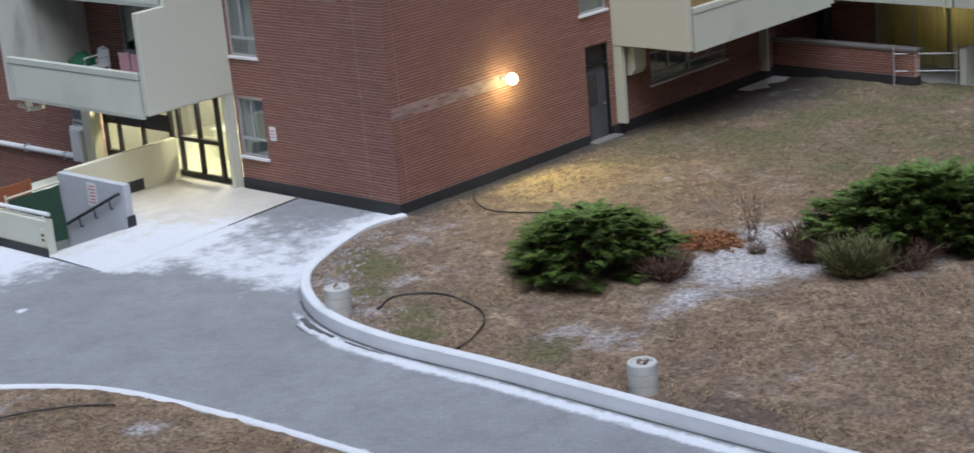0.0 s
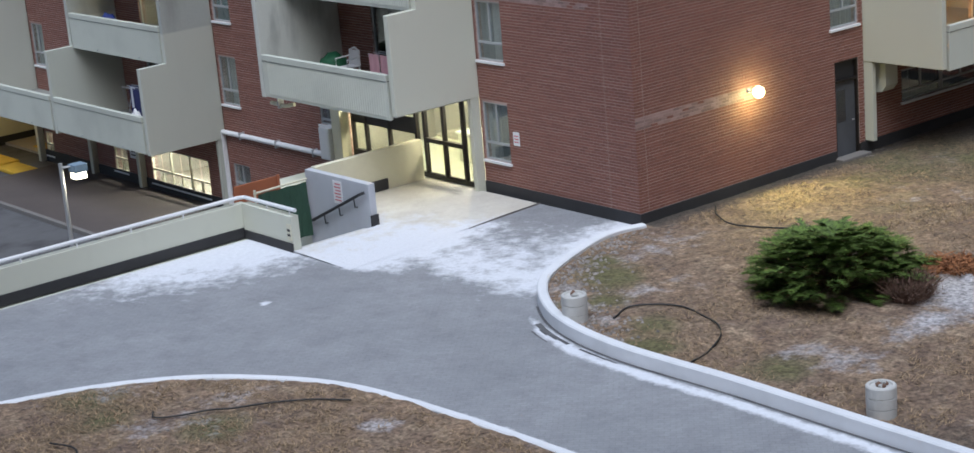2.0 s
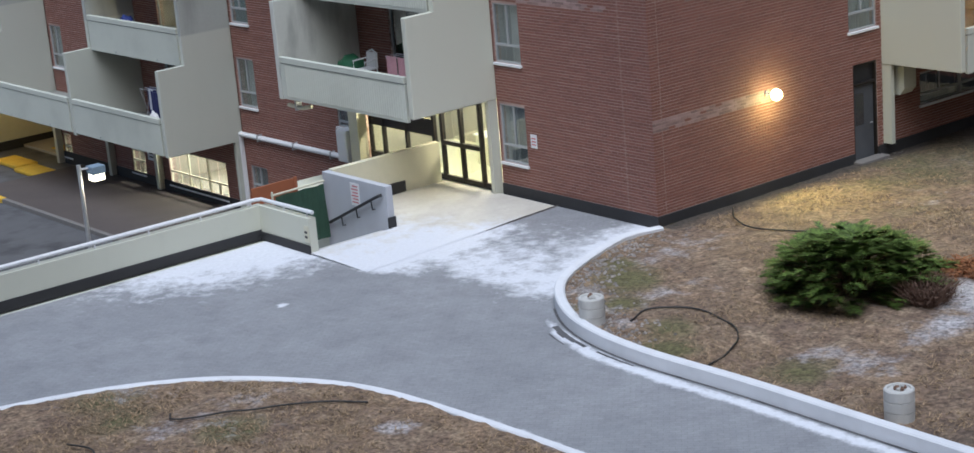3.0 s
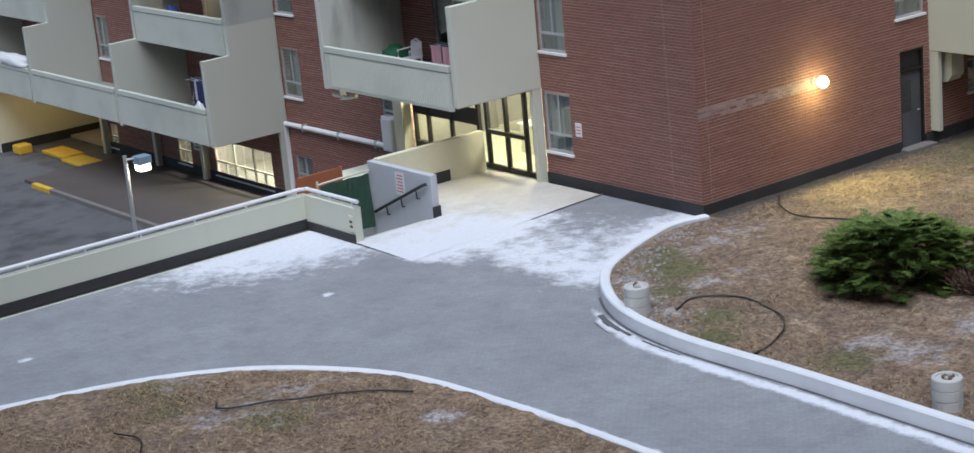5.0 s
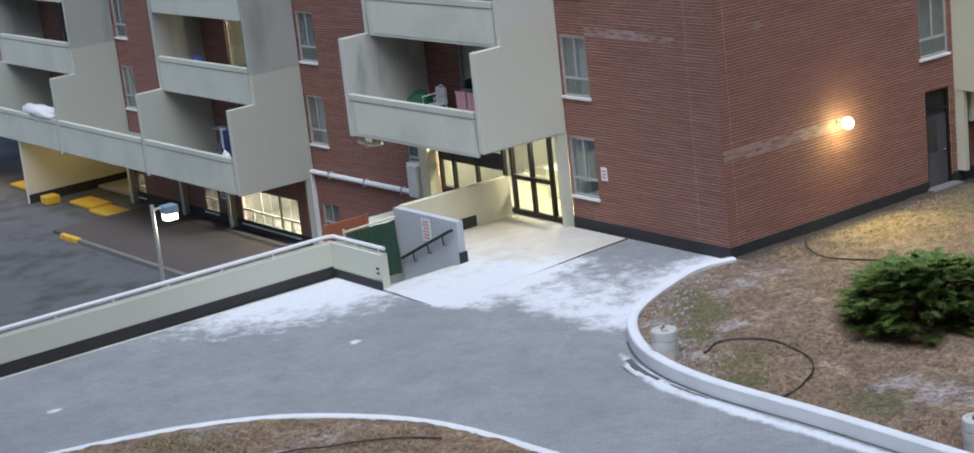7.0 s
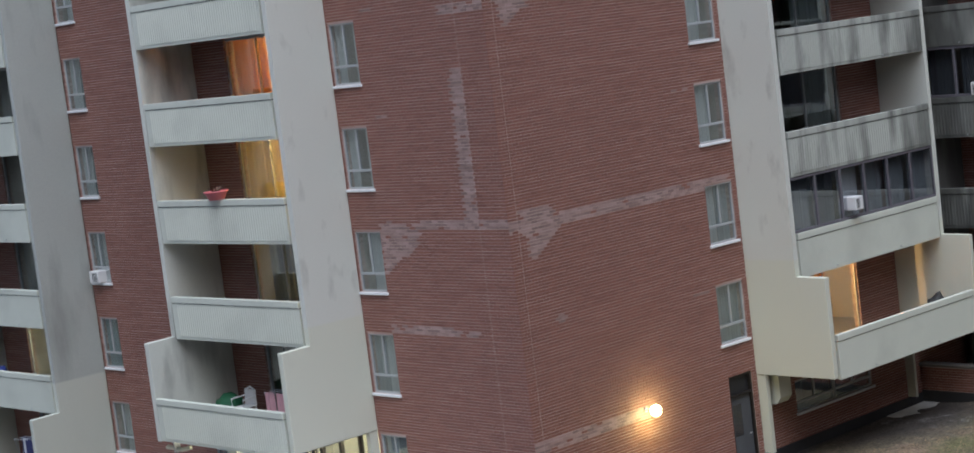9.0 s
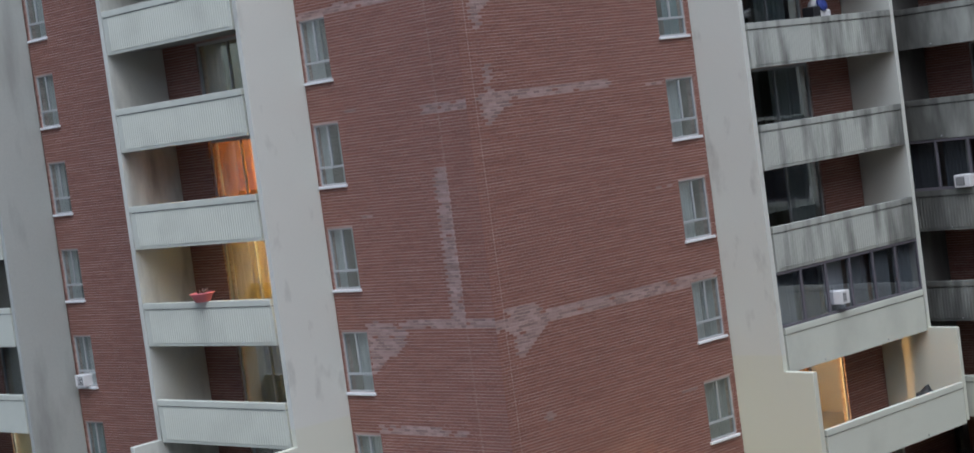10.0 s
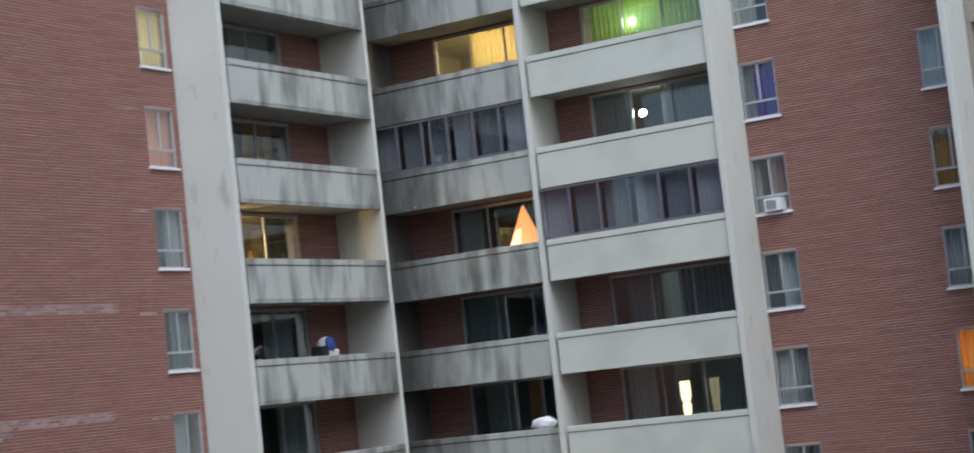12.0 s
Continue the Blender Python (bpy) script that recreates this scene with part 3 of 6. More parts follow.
wall("wall_west_middle", "a", 12.0, 18.75, LOW, TOP, col(WIN_A2, range(1, 11)) + [(12.2, 13.3, 0.9, 1.42), (17.55, 18.5, -1.9, -1.0)], RED)
wall("wall_west_far", "a", 25.1, 31.6, -0.3, TOP, col(WIN_A3, range(1, 11)), RED)
wall("wall_east", "c", 11.85, 18.1, 5, TOP, col(WIN_C, range(3, 11)) + col(WIN_C2, range(3, 11)), RED)
wall("wall_south_low", "b", 8.6, 18.4, 0.3, 2.3, [(9.97, 13.5, 1.08, 1.95)], RED)
# back walls of the balcony bays, each with its wide opening
bay = lambda u0, u1, ks: [(u0, u1, (k - 1) * H + 0.02, (k - 1) * H + 2.43) for k in ks]
wall("wall_bay_west", "a", 5.98, 11.82, H - 0.1, TOP, bay(6.2, 10.3, range(2, 11)), RED)
wall("wall_bay_west_far", "a", 18.96, 24.9, -0.3, TOP, bay(19.2, 23.3, range(1, 11)), RED)
wall("wall_bay_west_end", "a", 31.83, 38, -0.3, TOP, bay(32.1, 36.3, range(1, 11)), RED)
wall("wall_bay_south", "b", 8.58, 15.17, 2.3, TOP, bay(8.75, 13.3, range(2, 11)), RED)
wall("wall_bay_east", "c", 0.5, 5.85, 0, TOP, bay(2.0, 5.7, range(1, 11)), RED)
wall("wall_bay_east_right", "c", 6.0, 11.66, 0, TOP, bay(7.1, 11.0, range(1, 11)), RED)
wall("wall_west_end", "a", 38.0, 56, -0.3, TOP, [], RED, bricks=False)
wall("wall_car_park", "a", 18.96, 31.65, LOW, -0.3, [(20.05, 23.8, -2.42, -1.15), (25.45, 26.4, -2.35, -1.5), (31.0, 31.6, -2.5, -1.6)], RED)
# black plinths
bm = bmesh.new()
box(bm, -0.02, 5.8, -0.25, 0.035, -0.1, 0.3, 0.01)
tagged(facade("plinth_west", bm, "tar", "a"), "black bitumen painted plinth", "plinth", "", "structure")
bm = bmesh.new()
box(bm, -0.033, 7.22, -0.25, 0.035, -0.1, 0.3, 0.01); box(bm, 8.22, 18.3, -0.25, 0.035, -0.1, 0.33, 0.01)
tagged(facade("plinth_south", bm, "tar", "b"), "black bitumen painted plinth", "plinth", "", "structure")

# rooms behind the facades: storey slabs, cross walls and a back wall
bm = bmesh.new()
for k in range(-1, 12):
    z = (k - 1) * H
    box(bm, 0.26, 18.0, 0.26, 40, z - 0.2, z)
    box(bm, 18.66, 24, -30, 0.2, z - 0.2, z)
tagged(part("ceiling_slabs", bm, "room"), "plain painted storey slabs inside", "ceiling", "", "structure")
bm = bmesh.new()
box(bm, 3.2, 3.4, 3.4, 40, -5, TOP); box(bm, 3.2, 22.4, 3.2, 3.4, -5, TOP); box(bm, 22.2, 22.4, -30, 3.2, -5, TOP)
for y in (3.3, 5.8, 12.0, 18.8, 25.0, 31.7):
    box(bm, 0.27, 3.2, y, y + 0.15, -5, TOP)
for x in (3.3, 8.4, 15.2):
    box(bm, x, x + 0.15, 0.27, 3.2, 0, TOP)
for y in (-0.5, -5.9, -11.85, -18.2):
    box(bm, 18.67, 22.2, y - 0.15, y, 0, TOP)
tagged(part("inner_walls", bm, "room"), "plain painted inner walls of the flats", "wall", "", "structure")
bm = bmesh.new()
box(bm, 0.0, 24, 0, 40, TOP, TOP + 0.3); box(bm, 18.4, 24, -30, 0, TOP, TOP + 0.3)
tagged(part("roof", bm, "concrete"), "flat roof slab", "roof", "", "structure")


# ---- concrete fin walls beside the balconies ----
def fin(name, side, u0, u1, d_up, step, d_low, z_bottom, label, foot=None, mat_name="concrete_fin"):
    """A fin wall in one piece: shallow above, deeper at its lowest storey."""
    prof = [(0, z_bottom), (d_low, z_bottom), (d_low, step), (d_up, step), (d_up, TOP), (0, TOP)] if d_low else [(0, z_bottom), (d_up, z_bottom), (d_up, TOP), (0, TOP)]
    bm = bmesh.new()
    a = [bm.verts.new((u0, n, z)) for n, z in prof]
    b = [bm.verts.new((u1, n, z)) for n, z in prof]
    bm.faces.new(a); bm.faces.new(b)
    for i in range(len(prof)):
        j = (i + 1) % len(prof)
        bm.faces.new((a[i], a[j], b[j], b[i]))
    bmesh.ops.bevel(bm, geom=bm.edges[:], offset=0.012, segments=1, affect="EDGES")
    if foot is not None:
        box(bm, u0 + 0.02, u1 - 0.02, 0, 0.28, foot, z_bottom + 0.05)
    return tagged(facade(name, bm, mat_name, side), label, "wall", "", "structure")


PALE = "pale painted concrete fin wall with rain stains"
fin("fin_west_1", "a", 5.8, 5.98, 1.8, 2 * H - 0.17, 2.72, 2.55, PALE, 0.0)
fin("fin_west_2", "a", 11.82, 12.0, 1.8, 2 * H - 0.17, 2.72, 2.4, PALE, mat_name="concrete_fin_worn")
fin("fin_west_3", "a", 18.78, 18.96, 1.75, H - 0.17, 2.72, -0.25, PALE, LOW, mat_name="concrete_fin_far")
fin("fin_west_4", "a", 24.9, 25.08, 1.75, H - 0.17, 2.72, -0.3, PALE, mat_name="concrete_fin_far")
fin("fin_west_5", "a", 31.65, 31.83, 1.75, H - 0.17, 2.72, -0.3, PALE, mat_name="concrete_fin_far")
fin("fin_west_6", "a", 38.0, 38.18, 1.75, H - 0.17, 2.72, -0.3, PALE, mat_name="concrete_fin_far")
fin("fin_south_1", "b", 8.4, 8.58, 1.63, 2 * H - 0.15, 2.56, 2.5, PALE, 0.35)
fin("fin_south_2", "b", 15.17, 15.32, 1.63, 2 * H - 0.15, 2.56, 2.5, PALE, 0.35)
# inner-corner fin: near-black base with paler vertical streaks
fin("fin_east_1", "c", 0.35, 0.5, 1.7, 2 * H - 0.15, 2.6, 2.45, "near-black streaked concrete fin wall in the inner corner", 0.05, "concrete_near_black")
fin("fin_east_2", "c", 5.85, 6.0, 1.72, 2 * H - 0.15, 2.6, 2.45, PALE, 0.05)
fin("fin_east_3", "c", 11.66, 11.84, 1.75, 2 * H - 0.15, 2.6, 2.45, PALE, 0.05)
fin("fin_east_4", "c", 18.1, 18.28, 1.75, 0, 0, 0, PALE)


# ---- balconies ----
def balcony(side, u0, u1, depth, z, mat_name, ribs, label, group, brackets=True):
    """Floor slab, fluted parapet with a plain coping band, and scupper stubs."""
    o = SIDE[side]
    t = thing("balcony", label, "balcony", group)
    bm = bmesh.new(); box(bm, u0, u1, 0.02, depth - 0.1, z - 0.16, z, 0.008)
    facade("floor_slab", bm, "floor_grey", side, t)
    e0, e1 = u0 + 0.1, u1 - 0.03
    bm = bmesh.new(); box(bm, e0, e1, depth - 0.1, depth, z - 0.22, z + 0.772, 0.008)
    facade("parapet", bm, mat_name, side, t)
    bm = bmesh.new(); box(bm, e0, e1, depth - 0.12, depth + 0.02, z + 0.79, z + 0.955, 0.012)
    facade("coping", bm, mat_name, side, t)
    # black strip paints the shadow line between parapet and coping
    bm = bmesh.new(); box(bm, e0 + 0.01, e1 - 0.01, depth - 0.09, depth - 0.012, z + 0.76, z + 0.8)
    facade("joint", bm, "tar", side, t, "black strip painting the shadow line of the open joint")
    if ribs:
        bm = bmesh.new()
        n = int((u1 - u0 - 0.4) / 0.1)
        line = [(u0 + 0.22 + i * 0.1 + a, depth + b) for i in range(n) for a, b in ((0.0, 0.002), (0.02, 0.02), (0.06, 0.02), (0.08, 0.002))]
        low = [bm.verts.new((a, b, z - 0.13)) for a, b in line]
        high = [bm.verts.new((a, b, z + 0.73)) for a, b in line]
        for i in range(len(line) - 1):
            bm.faces.new((low[i], low[i + 1], high[i + 1], high[i]))
        facade("fluting", bm, mat_name, side, t)
    if brackets:
        for f in (0.25, 0.7):
            a = u0 + f * (u1 - u0)
            bm = bmesh.new(); tube(bm, [(a, depth - 0.05, z - 0.12), (a, depth + 0.045, z - 0.14)], 0.016, 8)
            facade("drain_spout", bm, "steel", side, t)
    return t


RIB = "pale green-grey concrete balcony with a fluted parapet"
for k in range(3, 11):
    balcony("a", 5.98, 11.82, 1.8, (k - 1) * H, "concrete", True, RIB, "west balconies")
balcony("a", 5.98, 11.82, 2.72, H, "concrete", True, "deep pale balcony with fluted parapet over the entrance", "west balconies")
for k in range(2, 11):
    balcony("a", 18.96, 24.9, 1.75, (k - 1) * H, "concrete", False, "pale concrete balcony with plain parapet", "far west balconies")
    balcony("a", 31.83, 38, 1.75, (k - 1) * H, "concrete", False, "pale concrete balcony with plain parapet", "far west balconies")
for a, b in ((18.96, 24.9), (25.08, 31.65), (31.83, 38), (38.18, 46)):
    balcony("a", a, b, 2.72, 0.0, "concrete", False, "deep pale concrete balcony over the car park", "far west balconies")
for k in range(3, 11):
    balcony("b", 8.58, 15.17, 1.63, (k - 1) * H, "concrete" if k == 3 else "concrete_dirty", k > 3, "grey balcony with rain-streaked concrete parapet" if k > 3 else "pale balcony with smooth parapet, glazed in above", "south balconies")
balcony("b", 8.58, 15.17, 2.56, H, "concrete", False, "deep pale balcony with smooth parapet", "south balconies")
for a, b in ((0.5, 5.85), (6.0, 11.66)):
    balcony("c", a, b, 2.6, H + 0.05, "concrete", False, "deep pale balcony with plain parapet", "east balconies")
for k in range(3, 11):
    balcony("c", 0.5, 5.85, 1.68, (k - 1) * H, "concrete_dirty", k < 5, "grey balcony with parapet streaked darker towards the inner corner", "east balconies")
    balcony("c", 6.0, 11.66, 1.68, (k - 1) * H, "concrete", False, "pale concrete balcony with plain parapet", "east balconies")

# ---- windows ----
COUNT = [0]
dice = random.Random(4)


def folds(bm, u0, u1, n, z0, z1, wave=0.025, pitch=0.11):
    """A hanging curtain in folds."""
    m = max(4, int((u1 - u0) / pitch * 4))
    a = [(u0 + (u1 - u0) * i / m, n + wave * math.sin(i * math.pi / 2 + 0.6 * math.sin(i)), z0) for i in range(m + 1)]
    low = [bm.verts.new(p) for p in a]
    high = [bm.verts.new((p[0], n + 0.6 * (p[1] - n), z1)) for p in a]
    for i in range(m):
        bm.faces.new((low[i], low[i + 1], high[i + 1], high[i]))
    return bm


def pane_mesh(bm, u0, u1, n, z0, z1):
    return box(bm, u0, u1, n - 0.006, n, z0, z1)


def pane(side, u0, u1, n, z0, z1, parent, glass="glass"):
    ob = facade("pane", pane_mesh(bmesh.new(), u0, u1, n, z0, z1), glass, side, parent)
    ob.visible_shadow = False
    return ob


def bars(bm, pieces, n0, n1, bevel=0.006):
    for u0, u1, z0, z1 in pieces:
        box(bm, u0, u1, n0, n1, z0, z1, bevel)
    return bm


def window(side, w, z0, z1, curtains, label, frame="alu", unit=False):
    """A slider over a low fixed light, with frame, panes, sill and curtains."""
    COUNT[0] += 1
    u0, u1 = w
    t = thing(f"window_{COUNT[0]}", label, "window", "", "structure")
    mid, low = (u0 + u1) / 2, z0 + 0.3 * (z1 - z0)
    f = 0.045
    facade("window_frame", bars(bmesh.new(), [(u0, u0 + f, z0, z1), (u1 - f, u1, z0, z1), (u0 + f, u1 - f, z1 - f, z1), (u0 + f, u1 - f, z0, z0 + f), (u0 + f, u1 - f, low - 0.03, low + 0.03), (mid - 0.025, mid + 0.025, low + 0.03, z1 - f)], -0.09, -0.03), frame, side, t)
    facade("window_sill", box(bmesh.new(), u0 - 0.05, u1 + 0.05, -0.05, 0.07, z0 - 0.07, z0 - 0.002, 0.01), "white", side, t)
    pane(side, u0 + f, mid - 0.025, -0.06, low + 0.03, z1 - f, t)
    pane(side, mid + 0.025, u1 - f, -0.06, low + 0.03, z1 - f, t)
    pane(side, u0 + f, u1 - f, -0.06, z0 + f, low - 0.03, t)
    for a, b, c in curtains:
        facade("curtain", folds(bmesh.new(), u0 + a * (u1 - u0), u0 + b * (u1 - u0), -0.2, z0, z1), "cloth_" + c, side, t, c + " curtain")
    return t


def usual():
    return dice.choice([[(0.02, 0.5, "white"), (0.5, 0.98, "grey")], [(0.02, 0.62, "white")], [(0.02, 0.45, "dark"), (0.45, 0.98, "white")], [(0.02, 0.98, "grey")], [(0.02, 0.3, "white"), (0.7, 0.98, "white")], [(0.4, 0.98, "teal")]])


GREY_WIN = "aluminium sliding window with pale curtain and sill"
for k in range(1, 11):
    z = (k - 1) * H
    window("a", WIN_A, z + SILL, z + HEAD, [(0.02, 0.5, "grey"), (0.5, 0.98, "white")] if k == 1 else usual(), GREY_WIN)
    window("a", WIN_A2, z + SILL, z + HEAD, usual(), GREY_WIN)
    window("a", WIN_A3, z + SILL, z + HEAD, usual(), GREY_WIN)
    if k > 1:
        special = {9: ([(0.3, 0.98, "cream")], "window with a lit cream curtain"), 8: ([(0.0, 1.0, "pink"), (0.0, 0.1, "orange")], "window with a glowing pink curtain")}.get(k, (usual(), GREY_WIN))
        window("b", WIN_B, z + SILL, z + HEAD, special[0], special[1])
    if k > 2:
        special = {8: ([(0.0, 0.3, "grey"), (0.3, 1.0, "purple")], "window with a vivid purple curtain"), 7: ([(0.45, 1.0, "pink")], "window with a pink curtain drawn aside")}.get(k, (usual(), GREY_WIN))
        window("c", WIN_C, z + SILL, z + HEAD, special[0], special[1])
        window("c", WIN_C2, z + SILL, z + HEAD, [(0.0, 1.0, "orange" if k in (5, 7) else "white")], "window with a lit orange curtain" if k in (5, 7) else GREY_WIN)
window("a", (12.2, 13.3), 0.9, 1.42, [], "small dark basement-style window in brick")
window("a", (17.55, 18.5), -1.9, -1.0, [(0, 1, "grey")], "small grey window at car park level")
for a, b in ((9.97, 11.73), (11.77, 13.5)):
    window("b", (a, b), 1.08, 1.95, [(0, 1, "dark")], "low dark ground floor window")


# ---- glazed doors at the back of the balconies ----
def glazing(side, u0, u1, z, label, curtains, frame="alu"):
    t = thing("sliding_door", label, "door", "balcony doors")
    n = 3
    f = 0.05
    edges = [u0 + (u1 - u0) * i / n for i in range(n + 1)]
    facade("door_frame", bars(bmesh.new(), [(u0, u1, z + 2.36, z + 2.43), (u0, u1, z + 0.02, z + 0.08)] + [(e - f / 2 if 0 < i < n else (e if i == 0 else e - f), e + f / 2 if 0 < i < n else (e + f if i == 0 else e), z + 0.08, z + 2.36) for i, e in enumerate(edges)], -0.12, -0.05), frame, side, t)
    for a, b in zip(edges, edges[1:]):
        pane(side, a + 0.03, b - 0.03, -0.09, z + 0.08, z + 2.36, t)
    for a, b, c in curtains:
        facade("curtain", folds(bmesh.new(), u0 + a * (u1 - u0), u0 + b * (u1 - u0), -0.32, z + 0.05, z + 2.4, 0.04, 0.16), "cloth_" + c, side, t, c + " curtain")
    return t


def drape():
    return dice.choice([[(0.5, 1.0, "grey")], [(0.0, 0.3, "teal"), (0.55, 0.95, "white")], [(0.02, 0.25, "white"), (0.6, 0.98, "teal")], [(0.3, 0.7, "grey")], [(0.0, 0.5, "dark"), (0.5, 1, "grey")]])


SLIDE = "sliding balcony door with half-drawn curtain"
for k in range(2, 11):
    z = (k - 1) * H
    a_set = {5: [(0.0, 1.0, "orange")], 4: [(0.6, 1.0, "cream")], 6: [(0.25, 1.0, "grey"), (0.0, 0.25, "orange")], 3: [(0.45, 0.9, "grey")], 2: [(0.25, 0.9, "dark")]}.get(k, drape())
    glazing("a", 6.2, 10.3, z, "sliding balcony door with lit orange curtains" if k == 5 else SLIDE, a_set)
    glazing("a", 19.2, 23.3, z, SLIDE, [(0.0, 0.5, "cream")] if k == 2 else drape())
    glazing("a", 32.1, 36.3, z, SLIDE, drape())
    b_set = {2: [(0.0, 0.75, "orange")], 4: [(0.0, 0.35, "grey"), (0.72, 0.98, "white")], 5: [(0.0, 0.38, "teal"), (0.68, 1.0, "white")], 6: [(0.0, 0.22, "cream"), (0.62, 0.92, "white")], 7: [(0.0, 0.15, "orange"), (0.27, 0.38, "orange"), (0.7, 0.95, "dark")], 8: [(0.6, 0.9, "orange")]}.get(k, drape())
    glazing("b", 8.75, 13.3, z, "sliding balcony door with lit orange curtains" if k == 2 else SLIDE, b_set)
    glazing("c", 2.0, 5.7, z, SLIDE, {9: [(0.3, 0.95, "cream")], 6: [(0.0, 0.4, "teal"), (0.7, 1.0, "teal")], 5: [(0.1, 0.4, "grey"), (0.5, 0.62, "orange")]}.get(k, drape()))
    glazing("c", 7.1, 11.0, z, SLIDE, {9: [(0.05, 0.95, "green")], 6: [(0.1, 0.4, "grey"), (0.42, 1.0, "grey")]}.get(k, drape()))
glazing("a", 19.2, 23.3, 0, SLIDE, [(0, 1, "dark")])
glazing("a", 32.1, 36.3, 0, SLIDE, [(0, 1, "dark")])


def enclosure(side, u0, u1, depth, z, n, label, cloths):
    """Dark glazing set on a parapet, closing a balcony in."""
    t = thing("balcony_enclosure", label, "glazing", "glazed-in balconies")
    edges = [u0 + (u1 - u0) * i / n for i in range(n + 1)]
    z0, z1 = z + 0.965, z + H - 0.235
    facade("enclosure_frame", bars(bmesh.new(), [(u0, u1, z0, z0 + 0.07), (u0, u1, z1 - 0.07, z1)] + [(max(u0, e - 0.035), min(u1, e + 0.035), z0 + 0.07, z1 - 0.07) for e in edges], depth - 0.1, depth - 0.02), "frame_grey", side, t)
    for i, (a, b) in enumerate(zip(edges, edges[1:])):
        pane(side, a + 0.035, b - 0.035, depth - 0.05, z0 + 0.07, z1 - 0.07, t, "dark_glass")
        c = cloths[i % len(cloths)]
        if c:
            facade("curtain", folds(bmesh.new(), a + 0.1, b - 0.1, depth - 0.25, z0, z1, 0.02), "cloth_" + c, side, t, c + " curtain")
    return t


enclosure("b", 8.58, 15.17, 1.63, 2 * H, 6, "dark glazed-in balcony above a pale parapet", ["grey", "dark", "white", "grey", "grey", "grey"])
enclosure("c", 0.5, 5.85, 1.68, 7 * H, 6, "dark glazed-in balcony with grey curtains", ["white", "grey", "grey", "white", "grey", "white"])
enclosure("c", 6.0, 11.66, 1.68, 6 * H, 6, "dark glazed-in balcony with lilac-grey curtains", ["white", "grey", "grey", "white", "grey", "white"])
enclosure("c", 0.5, 5.85, 1.68, 3 * H, 5, "dark glazed-in balcony with an air conditioner", ["dark"])


# ---- lamps that are on ----
def bulb(place, radius, strength, colour, label, name="room_lamp"):
    bm = bmesh.new()
    bmesh.ops.create_uvsphere(bm, u_segments=12, v_segments=8, radius=radius, matrix=Matrix.Translation(place))
    t = thing(name, label, "lamp", "room lamps")
    part("bulb", bm, glow(name + "_glow", colour, strength), t)
    bm = bmesh.new(); tube(bm, [(place[0], place[1], place[2] + radius), (place[0], place[1], place[2] + radius + 0.25)], 0.012, 6)
    part("cord", bm, "black", t)
    return t


WARM, AMBER, SOFT = (1.0, 0.62, 0.22), (1.0, 0.54, 0.18), (1.0, 0.82, 0.48)
for k, power, colour in ((4, 260, (1.0, 0.58, 0.16)), (5, 330, AMBER), (3, 70, WARM), (6, 40, WARM)):
    lamp("flat_light", (1.6, 7.4, (k - 1) * H + 1.9), power, colour)
bulb((0.9, 6.75, 3 * H + 1.5), 0.09, 30, (1, 0.85, 0.5), "small glowing pendant lamp in a flat")
lamp("flat_light", (1.3, 19.9, H + 1.7), 110, SOFT)
lamp("flat_light", (9.6, 1.4, H + 1.8), 420, AMBER)
lamp("flat_light", (9.4, 1.2, 6 * H + 1.6), 130, WARM)
for dx, dz in ((0.0, 0.3), (0.15, 0.0)):
    bulb((9.1 + dx, 0.55, 6 * H + 1.5 + dz), 0.14, 26, (1, 0.72, 0.3), "small glowing lamp by a balcony door")
lamp("flat_light", (19.8, -3.9, 8 * H + 1.9), 90, (1.0, 0.7, 0.28))
lamp("flat_light", (19.8, -8.8, 8 * H + 1.9), 50, (0.95, 1.0, 0.55))
bulb((18.75, -8.6, 8 * H + 1.75), 0.1, 22, (0.95, 1, 0.8), "small glowing ceiling lamp in a flat")
bulb((18.75, -8.6, 7 * H + 1.7), 0.11, 22, (1, 0.93, 0.75), "small glowing ceiling lamp in a flat")
lamp("flat_light", (19.7, -17.4, 4 * H + 1.7), 30, AMBER)
lamp("flat_light", (7.6, 1.2, 7 * H + 1.4), 20, AMBER)
lamp("flat_light", (7.6, 1.2, 8 * H + 1.6), 24, SOFT)

# glowing draped canopy and bright hangings seen on the upper flats
bm = bmesh.new()
top = bm.verts.new((17.6, -4.95, 6 * H + 2.2))
ring = [bm.verts.new((17.6 + 0.35 * math.cos(a), -4.95 + (0.62 if i % 2 else 0.55) * math.sin(a), 6 * H + 0.9)) for i, a in enumerate(np.linspace(0, 2 * math.pi, 12, endpoint=False))]
for i in range(12):
    bm.faces.new((top, ring[i], ring[(i + 1) % 12]))
t = thing("lit_tent", "small orange cloth tent glowing on a balcony", "tent")
# the cloth itself emits in place of a lamp inside
part("tent_cloth", bm, glow("tent_glow", (1.0, 0.42, 0.13), 0.45), t)
# emissive quad paints the bright highlight low on the tent
bm = bmesh.new(); bm.faces.new([bm.verts.new(p) for p in ((17.2, -4.6, 6 * H + 0.92), (17.22, -4.98, 6 * H + 0.92), (17.42, -4.93, 6 * H + 1.5), (17.4, -4.72, 6 * H + 1.42))])
